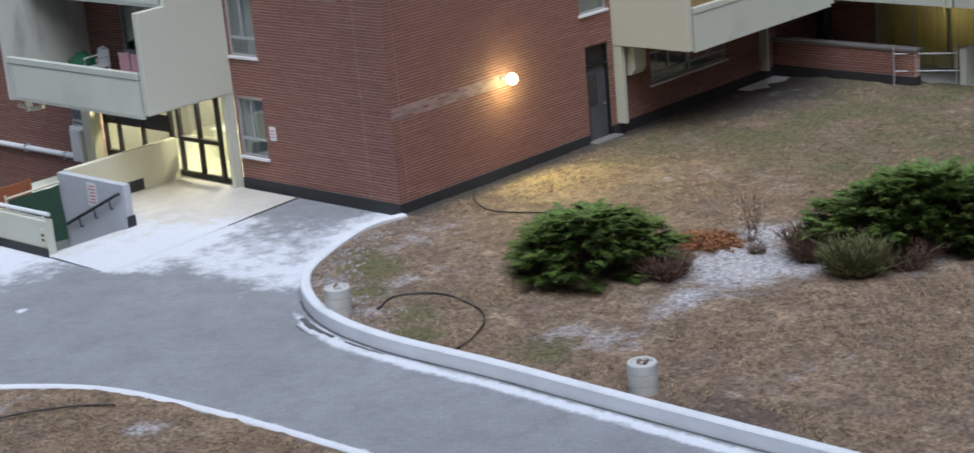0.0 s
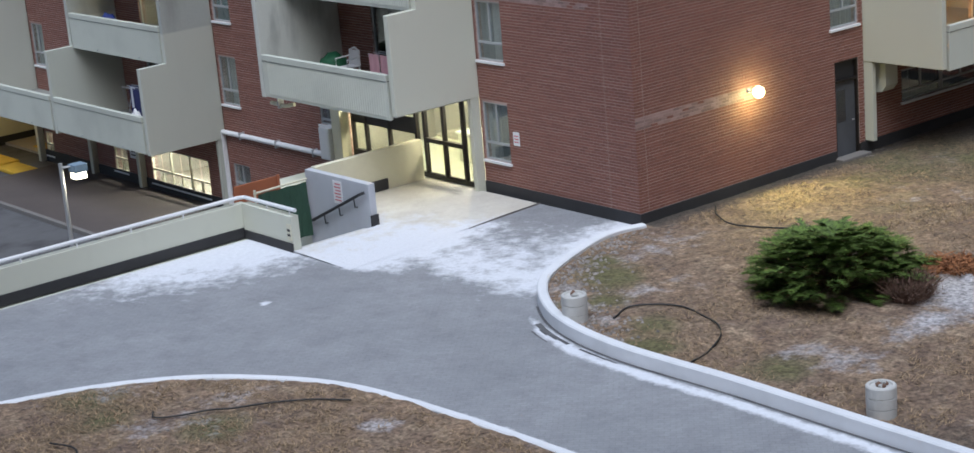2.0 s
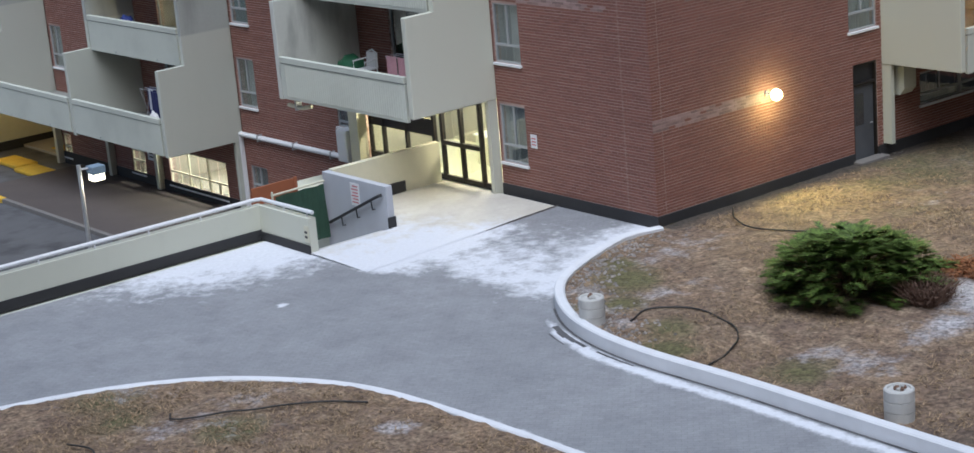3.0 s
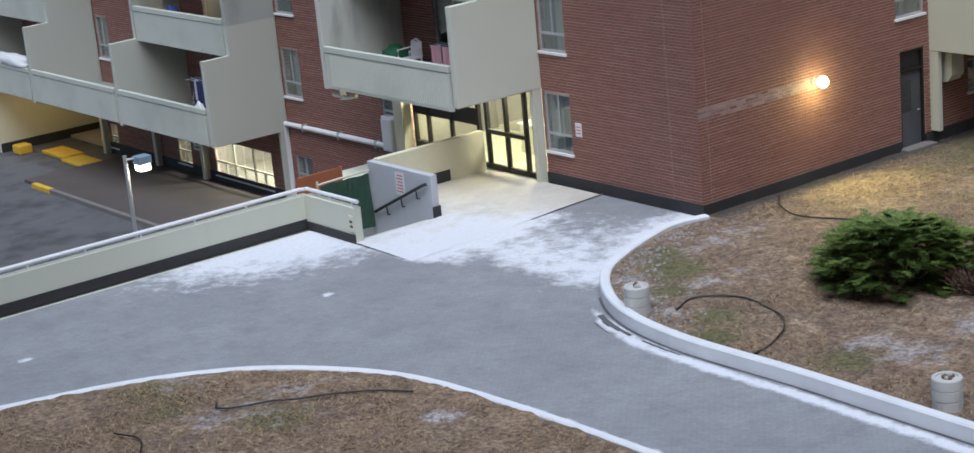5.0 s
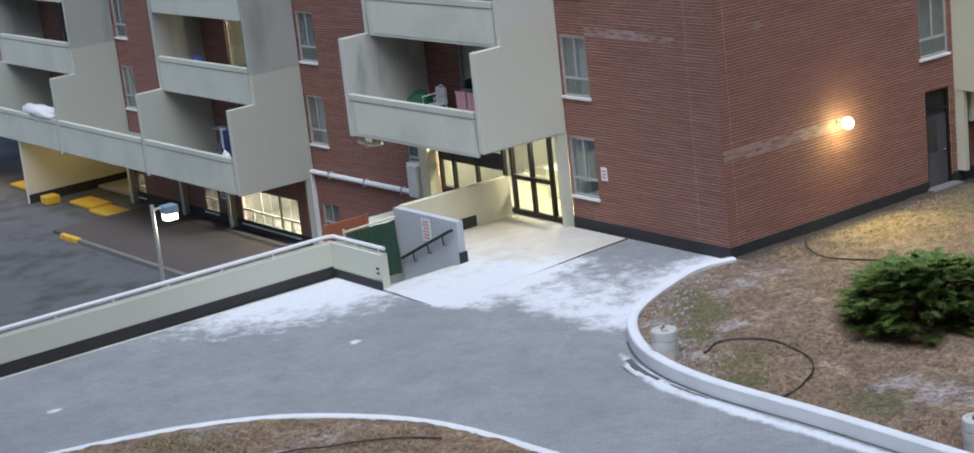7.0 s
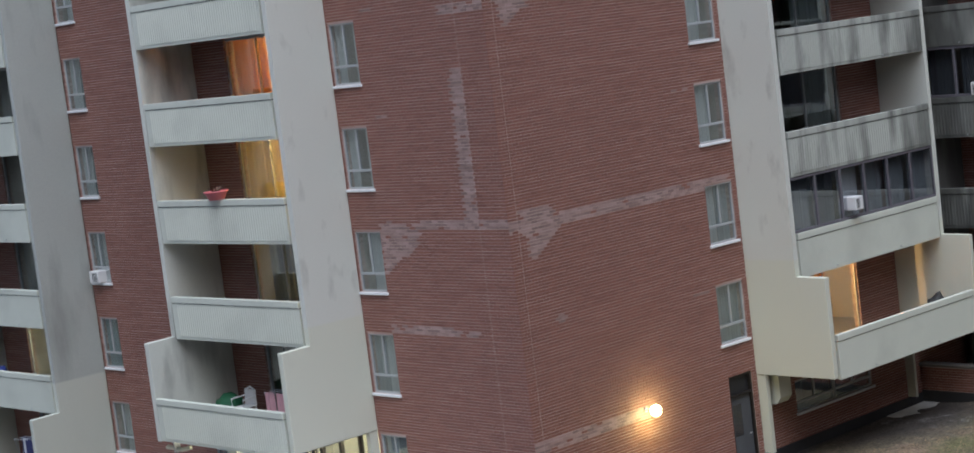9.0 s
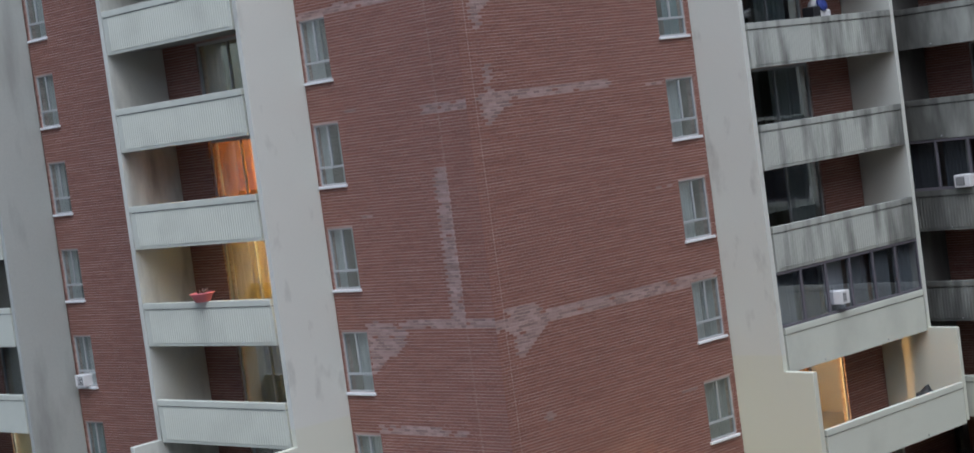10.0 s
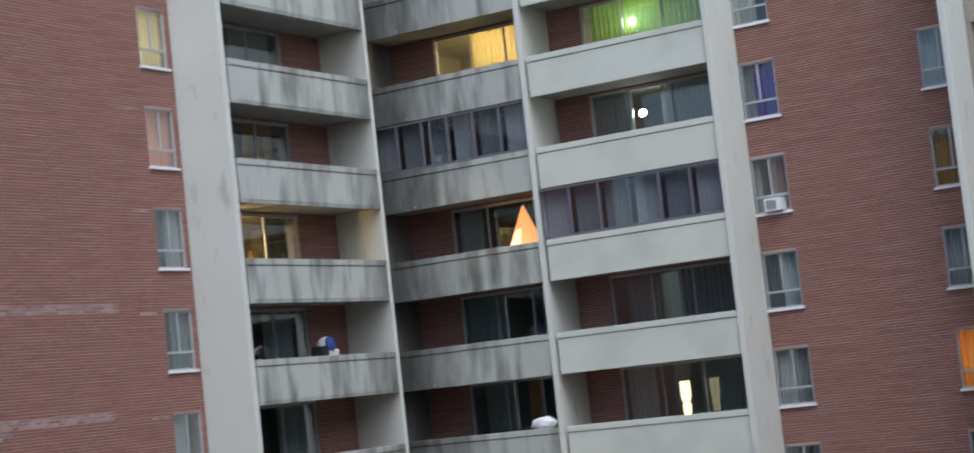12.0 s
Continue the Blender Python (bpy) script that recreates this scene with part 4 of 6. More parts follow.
part("pale_panel", bm, glow("tent_highlight_glow", (1.0, 0.68, 0.36), 0.55), t, "glowing panel painting the tent's bright highlight")
bm = bmesh.new(); tube(bm, [(17.6, -4.95, 6 * H), (17.6, -4.95, 6 * H + 2.25)], 0.02, 6)
part("pole", bm, "black", t)
bm = bmesh.new(); lathe(bm, [(0.1, 0), (0.12, 0.3), (0.08, 0.34), (0.14, 0.5), (0.14, 0.95)], 12, (17.5, -9.5, 4 * H + 0.92))
t = thing("floor_lamp", "white glowing paper floor lamp on a balcony", "lamp")
part("shade", bm, glow("paper_glow", (1.0, 0.78, 0.4), 0.9), t)
bm = bmesh.new(); lathe(bm, [(0.14, 0), (0.14, 0.05), (0.02, 0.07), (0.02, 0.93)], 12, (17.5, -9.5, 4 * H)); part("foot", bm, "black", t)

# ---- wall lamp on the south face ----
t = thing("wall_lamp", "glowing globe wall lamp on the brick wall", "lamp")
bm = bmesh.new(); lathe(bm, [(0.06, -0.0), (0.06, 0.03), (0.03, 0.05)], 16)
bmesh.ops.transform(bm, matrix=Matrix.Translation((3.93, -0.02, 2.57)) @ Matrix.Rotation(radians(90), 4, "X"), verts=bm.verts)
part("wall_plate", bm, "steel", t)
bm = bmesh.new(); tube(bm, [(3.9, -0.05, 2.58), (3.9, -0.25, 2.58)], 0.02, 8); part("arm", bm, "steel", t)
bm = bmesh.new(); bmesh.ops.create_uvsphere(bm, u_segments=20, v_segments=12, radius=0.15, matrix=Matrix.Translation((3.93, -0.36, 2.58)))
globe = part("globe", bm, glow("globe_glow", (1.0, 0.86, 0.42), 9), t, "bright warm glass globe")
globe.visible_shadow = False
lamp("wall_lamp_light", (3.93, -0.5, 2.35), 32, (1.0, 0.84, 0.28), 0.16)
flood = new("wall_lamp_flood", bpy.data.lights.new("wall_lamp_flood", "SPOT"))
flood.data.energy, flood.data.color, flood.data.shadow_soft_size, flood.data.spot_size, flood.data.spot_blend = 420, (1.0, 0.85, 0.25), 0.12, radians(125), 1.0
flood.matrix_world = look((3.93, -0.55, 2.4), (3.7, -3.2, 0))

# ---- south service door ----
t = thing("door_1", "dark grey steel service door with transom panel", "door", "", "structure")
facade("door_frame", bars(bmesh.new(), [(7.24, 7.3, 0, 2.66), (8.14, 8.2, 0, 2.66), (7.3, 8.14, 2.6, 2.66), (7.3, 8.14, 2.08, 2.14)], -0.2, -0.02), "dark_frame", "b", t)
M["door_grey"] = mat("door_grey", (0.075, 0.08, 0.09), 0.5, vary=0.15, scale=2, stain=(0.16, 0.17, 0.18), stain_scale=1.2)
facade("door_leaf", box(bmesh.new(), 7.3, 8.14, -0.16, -0.1, 0.03, 2.08, 0.008), "door_grey", "b", t)
facade("transom_panel", box(bmesh.new(), 7.3, 8.14, -0.16, -0.11, 2.14, 2.6, 0.008), "black", "b", t)
facade("door_light", box(bmesh.new(), 7.42, 7.75, -0.1, -0.092, 1.0, 1.85, 0.003), "dark_glass", "b", t)
facade("handle", tube(bmesh.new(), [(8.03, -0.1, 1.0), (8.03, -0.04, 1.0), (7.93, -0.04, 1.0)], 0.012, 8), "steel", "b", t)
tagged(facade("door_step", box(bmesh.new(), 7.15, 8.3, -0.05, 0.3, 0.0, 0.1, 0.02), "kerb_grey", "b"), "worn concrete step at the service door", "step", "", "structure")
t = thing("wall_vent", "white metal vent hood on the brick wall", "vent")
bm = bmesh.new()
a = [bm.verts.new(p) for p in ((8.75, 0.02, 1.62), (8.75, 0.3, 1.62), (8.75, 0.45, 1.8), (8.75, 0.45, 2.4), (8.75, 0.02, 2.4))]
b = [bm.verts.new((9.25, *v.co[1:])) for v in a]
bm.faces.new(a); bm.faces.new(b)
for i in range(5):
    bm.faces.new((a[i], a[(i + 1) % 5], b[(i + 1) % 5], b[i]))
facade("hood", bm, "concrete", "b", t)
facade("mounting_plate", box(bmesh.new(), 8.7, 9.3, 0.0, 0.02, 1.55, 2.42), "steel", "b", t)

# ---- entrance ----
t = thing("door_2", "glazed lobby entrance in dark bronze frames, lit inside", "door", "", "structure")
posts = [(6.02, 6.1), (6.32, 6.38), (6.66, 6.76), (7.5, 7.6), (8.34, 8.44), (8.72, 8.82), (10.0, 10.08), (11.1, 11.18), (11.74, 11.82)]
for a, b in posts:
    facade("mullion", box(bmesh.new(), a, b, -0.16, -0.04, 0.0, 2.45, 0.006), "dark_frame", "a", t)
facade("head_rail", box(bmesh.new(), 6.02, 11.82, -0.15, -0.05, 2.36, 2.45), "dark_frame", "a", t)
facade("bottom_rail", box(bmesh.new(), 6.1, 8.72, -0.15, -0.05, 0.0, 0.14, 0.005), "dark_frame", "a", t)
facade("mid_rail", box(bmesh.new(), 6.76, 8.34, -0.15, -0.03, 1.0, 1.12, 0.005), "dark_frame", "a", t)
facade("spandrel", box(bmesh.new(), 8.82, 11.74, -0.14, -0.06, 1.15, 1.62, 0.005), "dark_frame", "a", t, "dark brown spandrel panel")
facade("low_wall", box(bmesh.new(), 8.82, 11.74, -0.2, -0.04, 0, 0.35), "dark_frame", "a", t)
for (a0, a1), (b0, b1) in zip(posts, posts[1:]):
    pane("a", a1, b0, -0.09, 0.14, 2.36, t)
sign = thing("lobby_sign", "pale lit sign board with unreadable lettering", "sign")
facade("sign_board", box(bmesh.new(), 8.78, 10.04, -0.05, 0.0, 1.75, 2.25, 0.005), M["cream"], "a", sign)
for i, (a, b) in enumerate(((9.0, 9.35), (9.42, 9.62), (9.66, 9.86))):
    facade("lettering", box(bmesh.new(), a, b, 0.001, 0.006, 1.92, 2.1), "white", "a", sign, "white lettering bar")
for x, y in ((1.2, 7.2), (1.2, 9.2), (1.2, 11.0)):
    bm = bmesh.new(); lathe(bm, [(0.16, 2.36), (0.17, 2.40), (0.17, 2.445)], 16, (x, y, 0))
    t = thing("ceiling_light", "round glowing lobby ceiling light", "lamp", "lobby ceiling lights")
    part("diffuser", bm, glow("lobby_glow", (1.0, 0.86, 0.5), 12), t)
    bm = bmesh.new(); lathe(bm, [(0.19, 2.43), (0.19, 2.448)], 16, (x, y, 0)); part("rim", bm, "white", t)
    lamp("lobby_light", (x - 0.3, y, 2.2), 140, (1.0, 0.88, 0.58), 0.15)
bm = bmesh.new(); box(bm, 0.26, 3.2, 5.96, 12.0, -0.05, 0.03)
tagged(part("floor", bm, "cream"), "pale tiled lobby floor", "floor", "", "structure")
t = thing("lobby_desk", "pale lobby counter behind the glass", "counter")
bm = bmesh.new(); box(bm, 1.6, 2.2, 6.4, 8.9, 0.03, 0.85, 0.02); part("counter_body", bm, "cream", t)
bm = bmesh.new(); box(bm, 1.55, 2.25, 6.35, 8.95, 0.85, 0.9, 0.01); part("counter_top", bm, "white", t)
t = thing("potted_plant", "small green pot plant on the lobby counter", "plant")
bm = bmesh.new(); lathe(bm, [(0.06, 0.9), (0.09, 1.05)], 12, (1.8, 7.9, 0)); part("pot", bm, "yellow", t)
bm = bmesh.new()
for i in range(26):
    a, l = dice.uniform(0, 6.28), dice.uniform(0.15, 0.35)
    p = Vector((1.8, 7.9, 1.04)); q = p + Vector((math.cos(a) * l * 0.6, math.sin(a) * l * 0.6, l)); s = Vector((-math.sin(a), math.cos(a), 0)) * 0.03
    bm.faces.new([bm.verts.new(v) for v in (p, (p + q) / 2 + s, q, (p + q) / 2 - s)])
part("leaves", bm, "juniper", t)
# yellow-lit pier, white cabinet and pipe to its left
bm = bmesh.new(); box(bm, -0.32, 0.0, 11.86, 12.3, 0, 2.4, 0.01)
tagged(part("pier_entrance", bm, "cream"), "cream painted pier beside the entrance", "pier", "", "structure")
t = thing("meter_cabinet", "white painted metal cabinet on the wall", "cabinet")
bm = bmesh.new(); box(bm, -0.42, -0.02, 12.36, 12.85, 0.0, 0.95, 0.015); part("body", bm, "white", t)
bm = bmesh.new(); box(bm, -0.435, -0.42, 12.4, 12.81, 0.05, 0.9, 0.004); part("door", bm, "white", t)
t = thing("wall_pipe", "white painted pipe along the brick wall", "pipe")
bm = bmesh.new(); tube(bm, [(-0.1, 12.4, 0.03), (-0.1, 18.72, 0.0), (-0.1, 18.72, -2.6)], 0.085, 12); part("pipe_run", bm, "white", t)
for y in (13.6, 15.6, 17.6):
    bm = bmesh.new(); box(bm, -0.2, 0.0, y, y + 0.05, -0.11, 0.12, 0.005); part("clamp", bm, "steel", t)
t = thing("notice_plate", "small white notice plate on brick", "sign")
facade("plate", box(bmesh.new(), 4.28, 4.52, 0.015, 0.03, 1.42, 1.78, 0.004), "white", "a", t)
for i in range(3):
    facade("lettering", box(bmesh.new(), 4.32, 4.48, 0.0302, 0.033, 1.5 + i * 0.08, 1.53 + i * 0.08), "red", "a", t, "red lettering bar")

# ---- walls round the stair down to the car park ----
t = thing("stair_wall", "grey painted stair wall with dark base", "wall", "", "structure")
bm = bmesh.new(); box(bm, -3.97, -3.77, 5.56, 8.35, LOW, 1.12, 0.012); part("front_panel", bm, "grey_paint", t)
bm = bmesh.new(); box(bm, -3.77, -0.25, 8.15, 8.35, LOW, 1.15, 0.012); part("side_panel", bm, "cream", t)
bm = bmesh.new(); box(bm, -3.77, -1.5, 8.12, 8.15, 0.06, 0.36); part("base_strip", bm, "tar", t, "black base strip")
bm = bmesh.new(); box(bm, -3.99, -3.75, 5.53, 5.56, 0.0, 0.32); part("base_strip", bm, "tar", t, "black base strip")
t = thing("handrail", "black steel handrail on the stair wall", "handrail")
bm = bmesh.new(); tube(bm, [(-4.0, 8.1, -0.2), (-4.07, 8.05, -0.18), (-4.07, 5.75, 0.88), (-4.0, 5.7, 0.9)], 0.04, 10); part("rail", bm, "black", t)
for y in (7.5, 6.8, 6.1):
    bm = bmesh.new(); tube(bm, [(-3.96, y, 0.62 - (y - 5.75) * 0.46), (-4.05, y, 0.62 - (y - 5.75) * 0.46), (-4.07, y, 0.86 - (y - 5.75) * 0.46)], 0.018, 6); part("bracket", bm, "black", t)
t = thing("notice_board", "white notice with red lettering on the stair wall", "sign")
bm = bmesh.new(); box(bm, -3.985, -3.972, 6.72, 7.1, 0.42, 1.02, 0.003); part("board", bm, "white", t)
for i in range(6):
    bm = bmesh.new(); box(bm, -3.99, -3.986, 6.77, 7.05 - 0.05 * (i % 2), 0.5 + i * 0.085, 0.53 + i * 0.085); part("lettering", bm, "red", t, "red lettering bar")
for i in range(14):
    bm = bmesh.new(); z = -0.02 - 0.19 * i; box(bm, -6.28, -4.0, 5.56 + 0.28 * i, 5.84 + 0.28 * i, z - 0.25, z - 0.17 if i else z - 0.02, 0.01)
    tagged(part("stair_step", bm, "planter"), "grey concrete step of the outdoor stair", "step", "outdoor stair steps", "structure")
t = thing("tarpaulin_fence", "dark green tarpaulin hung on a fence panel", "fence")
bm = bmesh.new()
for i in range(13):
    for j in range(9):
        bm.verts.new((-5.6 + i * 0.128, 8.15 + 0.04 * math.sin(i * 1.4 + j * 0.5), -0.6 + j * 0.18))
bm.verts.ensure_lookup_table()
for i in range(12):
    for j in range(8):
        bm.faces.new([bm.verts[k] for k in (i * 9 + j, (i + 1) * 9 + j, (i + 1) * 9 + j + 1, i * 9 + j + 1)])
part("tarpaulin", bm, "green", t)
bm = bmesh.new(); tube(bm, [(-5.65, 8.23, 0.86), (-4.02, 8.23, 0.9)], 0.03, 8); part("top_rail", bm, "cream", t)
bm = bmesh.new(); tube(bm, [(-5.62, 8.23, -2.7), (-5.62, 8.23, 0.95)], 0.03, 8); part("post", bm, "cream", t)
t = thing("board_hoarding", "rust red board propped beside the stair", "board")
bm = bmesh.new(); box(bm, -5.75, -4.45, 9.0, 9.05, -0.6, 0.95, 0.01); part("board", bm, "rust", t)
bm = bmesh.new(); tube(bm, [(-4.4, 9.0, LOW), (-4.4, 9.0, 0.98)], 0.05, 8); part("post", bm, "rust", t)
bm = bmesh.new(); tube(bm, [(-5.7, 9.08, LOW), (-5.7, 9.08, 0.8)], 0.05, 8); part("post", bm, "rust", t)

# ---- parapet wall with rail along the drive ----
t = thing("parapet_wall", "grey painted parapet wall with black base", "wall", "", "structure")
bm = bmesh.new(); box(bm, -45, -6.28, 7.62, 7.86, LOW, 0.88, 0.012); part("long_wall", bm, "concrete_fin", t)
bm = bmesh.new(); box(bm, -6.42, -6.2, 5.42, 7.62, LOW, 0.9, 0.012); part("return_wall", bm, "concrete_fin", t)
bm = bmesh.new(); box(bm, -45, -6.43, 7.59, 7.62, 0, 0.27); part("base_strip", bm, "tar", t, "black base strip")
bm = bmesh.new(); box(bm, -6.455, -6.42, 5.42, 7.6, 0, 0.22); part("base_strip", bm, "tar", t, "black base strip")
t = thing("wall_rail", "white painted pipe rail on the parapet wall", "rail")
bm = bmesh.new(); tube(bm, [(-45, 7.7, 1.03), (-6.5, 7.7, 1.03), (-6.32, 7.62, 1.03), (-6.32, 5.35, 1.05)], 0.05, 10); part("top_rail", bm, "white", t)
for i in range(26):
    bm = bmesh.new(); tube(bm, [(-6.6 - 1.45 * i, 7.7, 0.87), (-6.6 - 1.45 * i, 7.7, 1.0)], 0.022, 6); part("post", bm, "white", t)
for y in (5.6, 6.6):
    bm = bmesh.new(); tube(bm, [(-6.32, y, 0.87), (-6.32, y, 1.02)], 0.022, 6); part("post", bm, "white", t)
t = thing("notice_plate", "small cream notice on the wall end", "sign")
bm = bmesh.new(); box(bm, -6.45, -6.425, 5.44, 5.62, 0.3, 0.7, 0.004); part("plate", bm, "cream", t)
for i in range(2):
    bm = bmesh.new(); box(bm, -6.455, -6.4505, 5.47, 5.59, 0.4 + 0.12 * i, 0.46 + 0.12 * i); part("lettering", bm, "black", t, "dark lettering bar")

# ---- lower car park side ----
bm = bmesh.new(); box(bm, -4.15, -0.02, 8.6, 30.4, LOW - 0.1, LOW + 0.12, 0.02)
tagged(part("pavement_low", bm, "paving"), "pinkish grey pavement along the lower drive", "pavement", "", "structure")
bm = bmesh.new(); box(bm, -4.32, -4.15, 8.6, 28.0, LOW - 0.1, LOW + 0.15, 0.02)
tagged(part("kerb_low", bm, "kerb_grey"), "grey concrete kerb of the pavement", "kerb", "", "structure")
bm = bmesh.new(); box(bm, -4.34, -4.13, 28.0, 29.4, LOW - 0.1, LOW + 0.16, 0.03)
tagged(part("kerb_low_end", bm, "yellow"), "yellow painted kerb end", "kerb", "", "structure")
for i, (x, y, w) in enumerate(((-1.3, 38.6, 2.2), (-2.1, 35.0, 0.65), (-1.3, 33.2, 1.9), (-1.5, 31.2, 1.7), (0.6, 38.6, 2.2), (1.0, 33.2, 1.6))):
    t = thing("concrete_block", "yellow painted concrete stop block on the road", "block", "yellow stop blocks")
    bm = bmesh.new(); half = 0.28 if i == 1 else 0.45; box(bm, x - half, x + half, y - w / 2, y + w / 2, LOW, LOW + (0.34 if i == 1 else 0.14), 0.06); part("block", bm, "yellow", t)
bm = bmesh.new(); box(bm, -2.6, 3.0, 35.8, 36.0, LOW, -0.25)
tagged(part("wall_underpass", bm, "cream"), "cream painted wall under the building", "wall", "", "structure")
bm = bmesh.new(); box(bm, -2.6, 3.0, 35.76, 35.8, LOW, LOW + 0.35)
tagged(part("baseboard_underpass", bm, "tar"), "black base of the underpass wall", "baseboard", "", "structure")
lamp("underpass_light", (-1.0, 33.5, -0.6), 26, (1.0, 0.72, 0.25), 0.2)
lamp("underpass_light", (-1.0, 39.5, -0.6), 60, (1.0, 0.66, 0.2), 0.2)
for y in (33.5, 39.5):
    t = thing("ceiling_light", "round amber ceiling light under the building", "lamp", "underpass lights")
    bm = bmesh.new(); lathe(bm, [(0.14, -0.36), (0.16, -0.3), (0.16, -0.24)], 14, (-1.0, y, 0)); part("diffuser", bm, glow("amber_glow", (1.0, 0.7, 0.25), 8), t)
    bm = bmesh.new(); lathe(bm, [(0.18, -0.26), (0.18, -0.235)], 14, (-1.0, y, 0)); part("rim", bm, "steel", t)


def shop_window(u0, u1, z0, z1, n, low, label):
    """A lit window in white bars with a row of low lights."""
    COUNT[0] += 1
    t = thing(f"window_{COUNT[0]}", label, "window", "", "structure")
    edges = [u0 + (u1 - u0) * i / n for i in range(n + 1)]
    tall = [(u0, u1, z1 - 0.05, z1), (u0, u1, z0, z0 + 0.05), (u0, u1, low - 0.03, low + 0.03)]
    facade("window_frame", bars(bmesh.new(), tall + [(max(u0, e - 0.03), min(u1, e + 0.03), z0 + 0.05, z1 - 0.05 if i % 2 == 0 else low - 0.03) for i, e in enumerate(edges)], -0.1, -0.03), "cream", "a", t)
    facade("window_sill", box(bmesh.new(), u0 - 0.05, u1 + 0.05, -0.04, 0.06, z0 - 0.06, z0 - 0.002, 0.008), "white", "a", t)
    for a, b in zip(edges, edges[1:]):
        pane("a", a + 0.03, b - 0.03, -0.06, z0 + 0.05, z1 - 0.05, t)


shop_window(20.05, 23.8, -2.42, -1.15, 6, -1.95, "wide lit white window at car park level")
shop_window(25.45, 26.4, -2.35, -1.5, 2, -1.9, "small lit white window at car park level")
shop_window(31.0, 31.6, -2.5, -1.6, 2, -2.1, "small lit white window at car park level")
for y, p in ((21.4, 230), (22.9, 230), (26.0, 120), (31.2, 70)):
    lamp("store_light", (1.3, y, -0.7), p, (1.0, 0.92, 0.72), 0.15)
bm = bmesh.new(); box(bm, 18.96, 31.65, 0.012, 0.05, LOW, LOW + 0.45)
tagged(facade("plinth_car_park", bm, "tar", "a"), "black bitumen painted plinth", "plinth", "", "structure")
t = thing("wall_sign", "small pale sign on the car park wall", "sign")
facade("sign_board", box(bmesh.new(), 24.6, 25.2, 0.015, 0.03, -1.75, -1.4, 0.004), "white", "a", t)
for i in range(2):
    facade("lettering", box(bmesh.new(), 24.68, 25.1, 0.0302, 0.034, -1.65 + 0.12 * i, -1.6 + 0.12 * i), "black", "a", t, "dark lettering bar")
for u in (24.2, 27.6, 31.7):
    facade("pier", box(bmesh.new(), u, u + 0.2, 0.012, 0.25, LOW, -0.24, 0.01), "concrete_fin", "a")
    tagged(bpy.context.scene.collection.objects[-1], "slim concrete pier at car park level", "pier", "", "structure")

t = thing("street_lamp", "steel street lamp with blue-grey box head, lit", "lamp")
bm = bmesh.new(); tube(bm, [(-7.56, 15, LOW), (-7.56, 15, 1.14)], 0.06, 10); part("pole", bm, "steel", t)
bm = bmesh.new(); lathe(bm, [(0.16, LOW), (0.16, LOW + 0.06), (0.08, LOW + 0.1)], 12, (-7.56, 15, 0)); part("base_plate", bm, "steel", t)
bm = bmesh.new(); tube(bm, [(-7.56, 15, 1.02), (-7.3, 14.85, 1.02)], 0.035, 8); part("arm", bm, "steel", t)
bm = bmesh.new(); box(bm, -7.35, -6.95, 14.6, 15.0, 0.85, 1.08, 0.02); head = part("lamp_head", bm, "pale_blue", t, "blue-grey metal lamp head")
bm = bmesh.new(); box(bm, -7.32, -6.98, 14.63, 14.97, 0.66, 0.85, 0.03); part("lens", bm, glow("street_glow", (1.0, 0.88, 0.6), 5), head, "glowing lens")
lamp("street_lamp_light", (-7.15, 14.8, 0.55), 30, (1.0, 0.86, 0.58), 0.15)

# ---- east yard: low brick wall and lit ground floor ----
SIDE["d"] = (Vector((15.9, 0, 0)), Vector((0, -1, 0)), Vector((-1, 0, 0)))
w = wall("wall_yard", "d", 0.05, 4.8, 0.4, 1.12, [], "low dark brick yard wall with pale coping")
bm = bmesh.new(); box(bm, 0.02, 4.82, -0.27, 0.02, 0.05, 0.4, 0.01)
tagged(facade("plinth_yard", bm, "tar", "d"), "black base of the low yard wall", "plinth", "", "structure")
bm = bmesh.new(); box(bm, 0.0, 4.86, -0.3, 0.05, 1.122, 1.2, 0.012)
tagged(facade("trim_yard", bm, "kerb_grey", "d"), "pale coping of the low yard wall", "coping", "", "structure")
bm = bmesh.new(); box(bm, 16.6, 18.35, -6.0, -5.8, 0, 1.15, 0.012)
tagged(part("wall_yard_end", bm, "concrete_fin"), "grey concrete wall end in the yard", "wall", "", "structure")
t = thing("yard_rail", "thin galvanised rail beside the yard wall", "rail")
for z in (0.55, 1.05):
    bm = bmesh.new(); tube(bm, [(15.75, -4.2, z), (16.5, -5.85, z)], 0.02, 6); part("bar", bm, "steel", t)
for p in ((15.75, -4.2), (16.5, -5.75)):
    bm = bmesh.new(); tube(bm, [(*p, 0.1), (*p, 1.3)], 0.025, 6); part("post", bm, "steel", t)
glazing("c", 2.0, 5.7, 0, "lit ground floor glass door with cream curtains", [(0.05, 0.6, "cream"), (0.62, 0.98, "cream")])
lamp("flat_light", (19.5, -4.4, 1.8), 14, (1.0, 0.85, 0.4))
bm = bmesh.new(); box(bm, 14, 18.4, -12, 0.0, -0.02, 0.05)
tagged(part("yard_floor", bm, "planter"), "worn concrete yard floor", "pavement", "", "structure")


